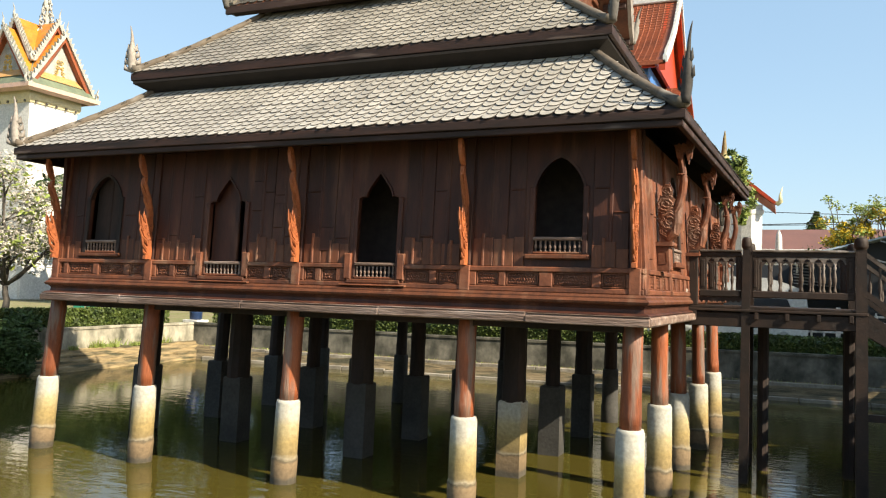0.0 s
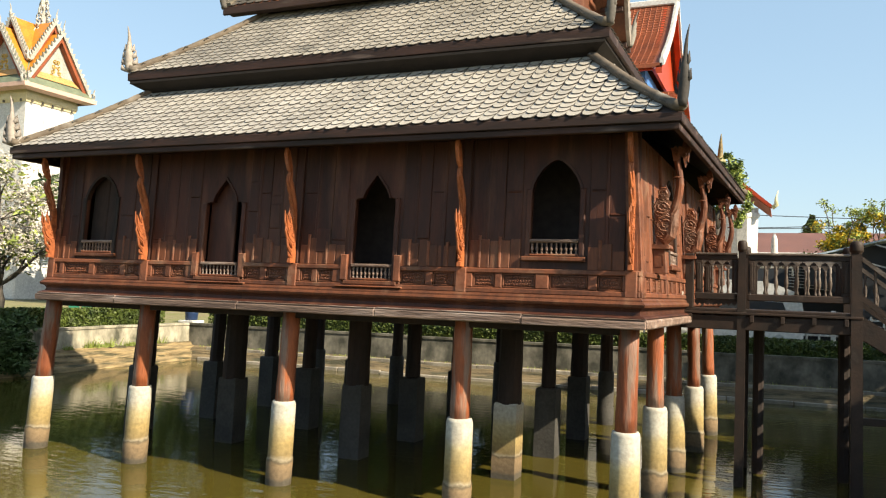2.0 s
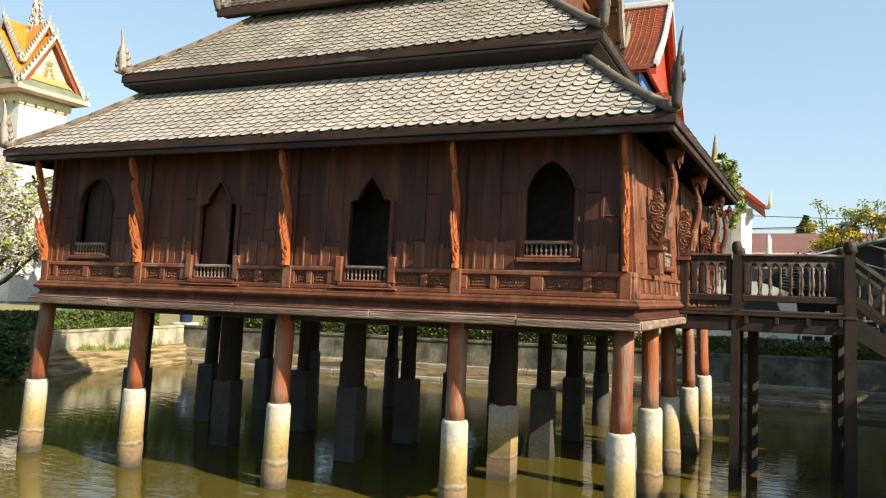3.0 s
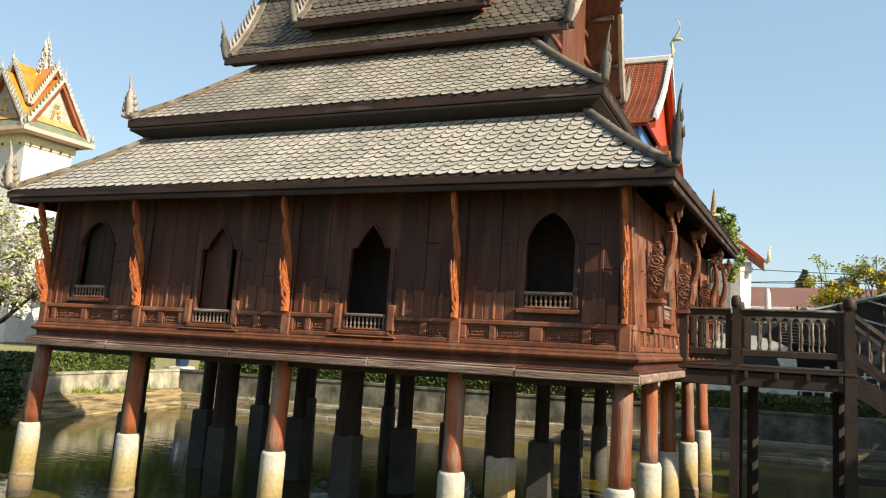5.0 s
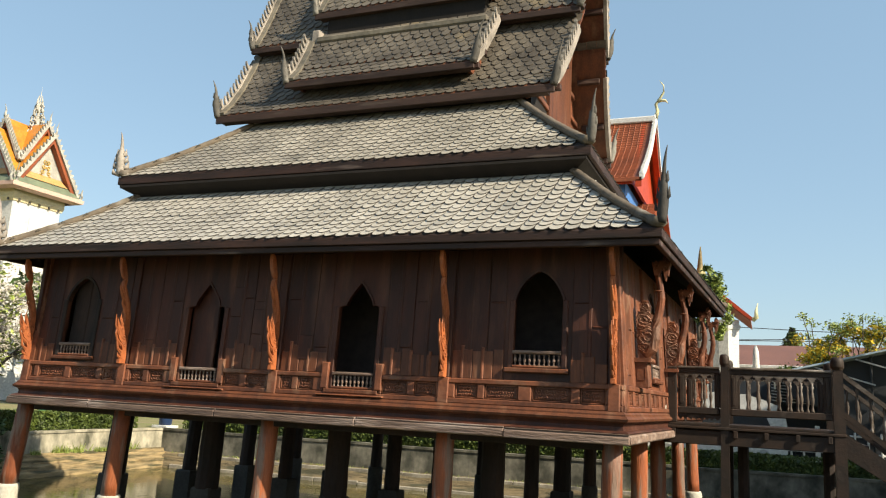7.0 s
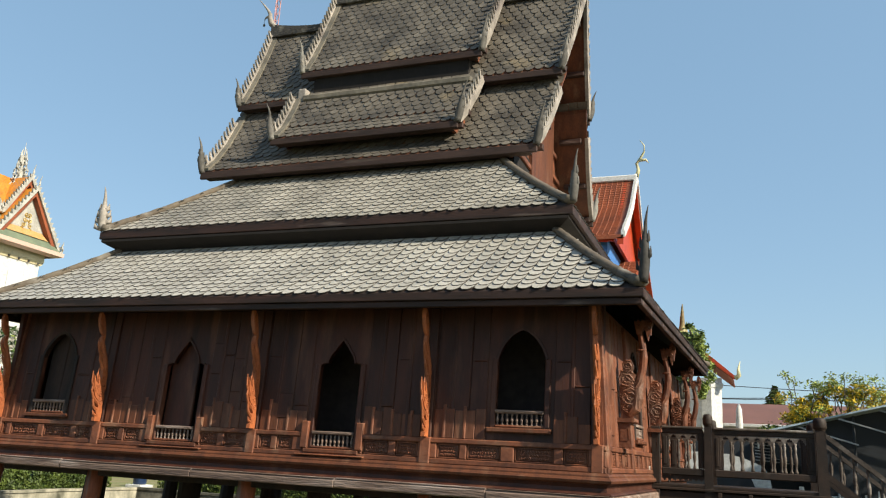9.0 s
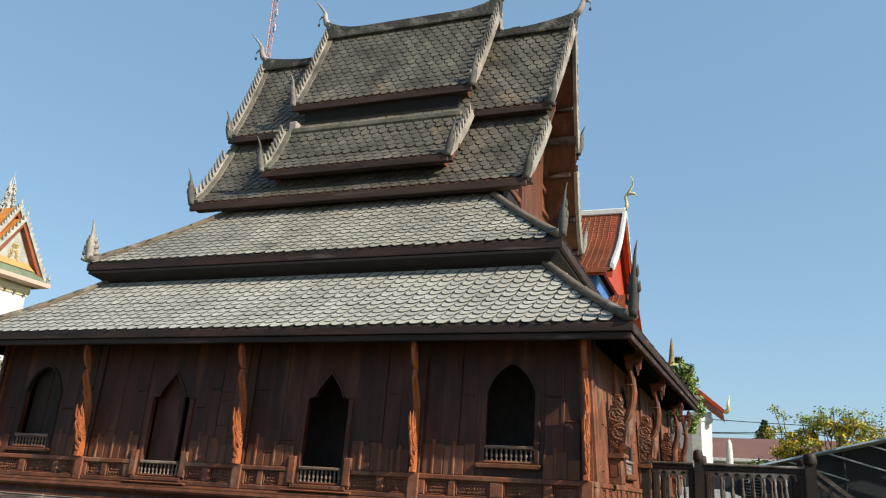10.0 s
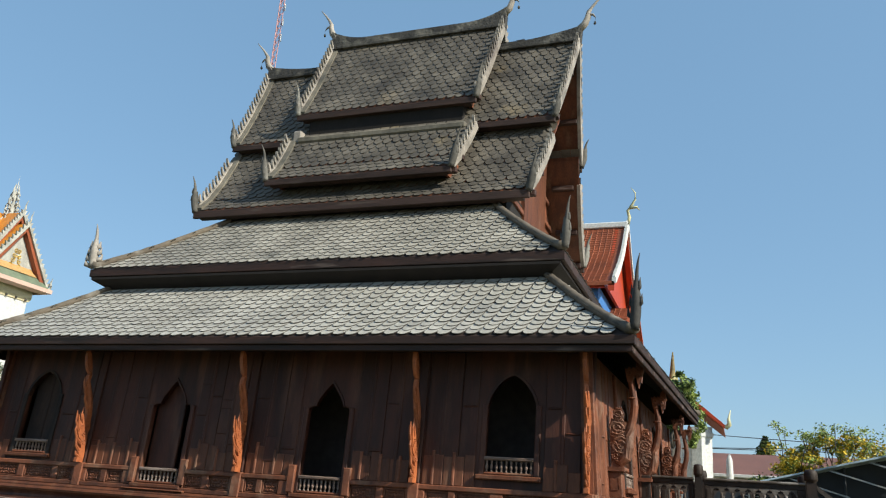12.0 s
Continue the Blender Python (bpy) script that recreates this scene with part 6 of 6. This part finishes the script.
    g.tube([(xg + 0.1, yr, 20.2), (xg + 0.55, yr, 20.2), (xg + 0.7, yr, 20.0)], [0.1, 0.07, 0.01], 6)
    part("ridge_finial", g, PALEGOLD, t, "faded gilt swan-necked finial", smooth=True)
    # walls and the lower porch roof with its red edge
    part("hall_wall", Geo().box(-13.0, -5.4, 29.4, 39.0, GZ, 10.4, 0.05), WHITE, t)
    porch = 0.45
    part("porch_roof", Geo().slab([(u, w - porch) for u, w in ((-5.5, 13.2), (-3.0, 11.0), (-0.55, 9.1), (0.38, 8.3), (0.38, 8.2), (-0.8, 9.12), (-5.5, 12.6))], lambda u, q, w: (u, 33.9 + q, w), 0.0, 4.6), REDTILE, t)
    part("porch_edge", Geo().slab([(u, w - porch) for u, w in ((-5.5, 13.35), (-3.0, 11.15), (-0.5, 9.2), (0.45, 8.38), (0.45, 8.19), (-0.70, 9.13), (-5.5, 12.98))], lambda u, q, w: (u, 33.75 + q, w), 0.0, 0.14), REDPAINT, t)
    part("porch_wall", Geo().box(-5.0, -1.0, 34.6, 38.2, GZ, 7.72, 0.05), WHITE, t)
    part("porch_pillar", Geo().lathe([(0.50, GZ), (0.50, 7.3), (0.56, 7.35), (0.60, 7.55), (0.52, 7.6), (0.52, 7.85)], (-0.72, 34.3, 0), 4), WHITE, t)
    h = Geo()
    h.tube([(0.45 + a, 33.82, 7.80 + b) for a, b in ((0, 0), (0.2, 0.15), (0.18, 0.45), (0.28, 0.9))], [0.13, 0.12, 0.07, 0.01], 6)
    part("porch_finial", h, PALEGOLD, t, smooth=True)


red_hall()
hall_finial = thing("roof_finial", "slender weathered roof finial behind the hall", "finial")
horn((-1.60, 34.5, 8.35), (0.1, 0.0), 3.35, OLDGILT, hall_finial, 0.2)

# trees beyond the far bank and beside the pond
for k, (x, y, h, sp) in enumerate(((-37, 27, 7.0, 3.0), (-31, 29, 7.5, 3.2), (-25, 28, 7.0, 3.0), (-19.5, 29, 7.0, 3.0), (-14, 28, 6.6, 2.8), (-9.5, 27, 6.0, 2.3))):
    tree("shade_tree", "leafy green shade tree beyond the far bank", (x, y, GZ), h + 1.3, sp * 1.15, 1.4, LEAF, 50 + k, 6500, 0.30, None, 0, 10, clump=0.75)
# unseen trees, added to block the sun from the right bank and water
for k, (x, y, h, sp) in enumerate(((10.0, 17.5, 9.5, 3.0), (10.5, 12.5, 9.0, 3.2), (9.4, 8.2, 4.9, 2.6), (9.2, 4.4, 4.3, 2.6), (9.8, 0.6, 3.8, 2.4))):
    tree("shade_tree", "unseen leafy tree added beside the pond to shade its right side", (x, y, GZ), h, sp, 2.4, LEAF, 60 + k, 5200, 0.26, None, 0, 10)


# ---- houses, stalls and street things behind the pond ----
def far_house():
    t = thing("far_house", "low pale house with a long brown sheet roof", "house")
    part("wall", Geo().box(-4.5, 8.5, 43.0, 49.0, GZ, 5.9, 0.05), WHITE, t)
    v = [(-5.2, 42.2, 5.88), (9.0, 42.2, 5.88), (9.0, 46.0, 7.36), (-5.2, 46.0, 7.36), (9.0, 49.8, 5.88), (-5.2, 49.8, 5.88)]
    v += [(x, y, z - 0.12) for x, y, z in v]
    part("roof", Geo().add(v, [(0, 1, 2, 3), (3, 2, 4, 5), (6, 7, 8, 9), (9, 8, 10, 11), (0, 1, 7, 6), (4, 5, 11, 10), (0, 3, 9, 6), (3, 5, 11, 9), (1, 2, 8, 7), (2, 4, 10, 8)]), BROWNROOF, t)
    part("gutter", Geo().box(-5.2, 9.0, 42.05, 42.2, 5.70, 5.88, 0.02), WHITE, t)
    for x in (-3.0, -0.5, 2.0, 4.5):
        w = part("window", Geo().box(x, x + 1.2, 42.96, 43.03, 3.2, 4.5, 0.01), DARK, t)
        part("frame", Geo().ring((x, x + 1.2, 42.93, 43.0), [(0, 3.14), (0.06, 3.14), (0.06, 3.2), (0, 3.2)]), WHITE, w)


far_house()
pole = thing("banner_pole", "white cloth-wrapped pole behind the deck", "pole")
part("shaft", Geo().lathe([(0.17, 0), (0.18, 2.5), (0.19, 4.4), (0.16, 5.2), (0.06, 5.5)], (1.08, 39.4, GZ), 10), WHITE, pole, smooth=True)


def stall():
    t = thing("market_stall", "dark canopy stall with a pale sheet edge", "stall")
    v = [(1.9, 21.6, 4.50), (14.0, 21.6, 7.64), (14.0, 27.5, 7.64), (1.9, 27.5, 4.50)]
    v += [(x, y, z - 0.06) for x, y, z in v]
    part("canopy", Geo().add(v, [(0, 1, 2, 3), (4, 5, 6, 7), (0, 1, 5, 4), (1, 2, 6, 5), (2, 3, 7, 6), (3, 0, 4, 7)]), PALEBLUE, t, "pale blue sheet roof")
    part("canopy_lining", Geo().slab([(2.3, 4.50), (14.0, 7.40), (14.0, 1.5), (4.0, 1.5), (4.0, 3.1), (2.3, 3.7)], lambda u, q, w: (u, 22.2 + q, w), 0, 0.03), TARP, t)
    for x in (2.0, 5.0, 8.0, 11.0):
        for y in (21.9, 27.2):
            part("post", Geo().lathe([(0.045, 0), (0.045, 3.1 + 0.259 * (x - 2.0))], (x, y, GZ), 8), TARP, t)
    part("back_sheet", Geo().slab([(1.9, GZ), (13.8, GZ), (13.8, 7.3), (2.0, 4.4)], lambda u, q, w: (u, 27.3 + q, w), 0, 0.03), TARP, t, "dark tarpaulin back")
    part("side_sheet", Geo().slab([(-0.7, GZ), (1.88, GZ), (1.88, 4.35), (-0.7, 4.3)], lambda u, q, w: (u, 26.6 + q, w), 0, 0.03), TARP, t, "dark tarpaulin wall")
    for k in range(9):
        z = 3.40 + 0.115 * k
        part("shelf_slat", Geo().slab([(1.75, z + 0.12), (5.2, z - 0.12), (5.2, z - 0.09), (1.75, z + 0.15)], lambda u, q, w: (u, 23.2 + q, w), -0.03, 0.03), METAL, t)
    for k in range(6):
        part("rafter", Geo().slab([(0, 0), (1.9, -0.55), (1.9, -0.60), (0, -0.05)], lambda u, q, w: (3.2 + 1.3 * k + u, 21.75 + q, 4.75 + 0.33 * k + w), -0.03, 0.03), METAL, t)


stall()


def van(x, y):
    t = thing("parked_van", "white parked van beside the stall", "van")
    put = lambda u, q, w: (x + u, y + q, GZ + w)
    part("body", Geo().slab([(-2.9, 0.38), (2.0, 0.38), (2.05, 1.0), (1.95, 1.7), (1.75, 1.98), (1.2, 2.2), (0.7, 2.33), (-0.4, 2.36), (-2.75, 2.32), (-2.9, 2.15)], put, -0.9, 0.9), WHITE, t)
    part("windows", Geo().slab([(-2.2, 1.15), (1.55, 1.15), (1.35, 1.62), (-2.2, 1.70)], put, -0.915, 0.915), TARP, t)
    for u in (-1.9, 1.25):
        for q in (-0.86, 0.72):
            wh = part("wheel", Geo().tube([put(u, q, 0.33), put(u, q + 0.16, 0.33)], 0.33, 16), TARP, t)
            part("rim", Geo().tube([put(u, q - 0.05, 0.33), put(u, q + 0.17, 0.33)], 0.19, 12), METAL, wh)


van(0.2, 20.8)
fence = thing("white_fence", "white post fence beyond the hedge", "fence")
for z in (1.75, 2.35):
    part("rail", Geo().box(-19.0, 6.0, 21.96, 22.0, z, z + 0.07, 0.01), WHITE, fence)
for k in range(62):
    x = -19.0 + 0.41 * k
    part("picket", Geo().box(x, x + (0.16 if k % 6 == 0 else 0.075), 21.90, 21.955, GZ, 2.52 if k % 6 else 2.68, 0.015), WHITE, fence)

for k, (x, y) in enumerate(((-22.6, 12.4), (-22.6, 13.0))):
    c = thing("plastic_chair", "green plastic garden chair behind the hedge", "chair", "chairs by the pond")
    part("seat", Geo().box(x - 0.25, x + 0.25, y - 0.25, y + 0.25, GZ + 0.42, GZ + 0.46, 0.015), TEAL, c)
    part("backrest", Geo().box(x - 0.28, x - 0.24, y - 0.25, y + 0.25, GZ + 0.46, GZ + 0.95, 0.015), TEAL, c)
    for sx in (-0.21, 0.21):
        for sy in (-0.21, 0.21):
            part("leg", Geo().box(x + sx - 0.02, x + sx + 0.02, y + sy - 0.02, y + sy + 0.02, GZ, GZ + 0.419, 0.005), TEAL, c)
barrel = thing("water_barrel", "blue plastic water barrel at the corner of the hedge", "barrel")
part("drum", Geo().lathe([(0.20, 0.1), (0.24, 0.14), (0.25, 0.36), (0.26, 0.39), (0.25, 0.42), (0.24, 0.66), (0.19, 0.72)], (-20.0, 15.55, GZ), 16), NAVY, barrel, smooth=True)
part("stand", Geo().box(-20.35, -19.65, 15.2, 15.9, GZ, GZ + 0.1, 0.01), WHITE, barrel)

mast = thing("radio_mast", "red and white lattice radio mast far behind", "mast")
MX, MY = -50.15, 63.5
legs = [(MX + 0.32 * math.cos(a), MY + 0.32 * math.sin(a)) for a in (0.3, 2.394, 4.489)]
for a, b in legs:
    part("leg", Geo().tube([(a, b, GZ), (a, b, 74)], 0.05, 5), MASTRED, mast)
s = Geo()
for k in range(73):
    z = GZ + k
    for i in range(3):
        a, b = legs[i], legs[(i + 1) % 3]
        s.tube([(a[0], a[1], z), (b[0], b[1], z + 1)], 0.03, 4)
part("lattice", s, MASTRED, mast, kind="stuff")
for k in range(6):
    part("antenna", Geo().box(MX + 0.5, MX + 0.62, MY - 0.1, MY + 0.1, 56.0 + 2.2 * k, 57.0 + 2.2 * k, 0.02), METAL, mast)
for k, (z0, z1) in enumerate(((8.51, 7.20), (6.92, 8.52), (7.15, 7.95))):
    c = thing("power_cable", "black overhead power cable", "cable", "overhead cables")
    part("wire", Geo().tube([(-12 + 2.0 * i, 39.0 + 0.3 * k, z0 + (z1 - z0) * i / 20 - 0.35 * math.sin(math.pi * i / 20)) for i in range(21)], 0.022, 4), CABLE, c)
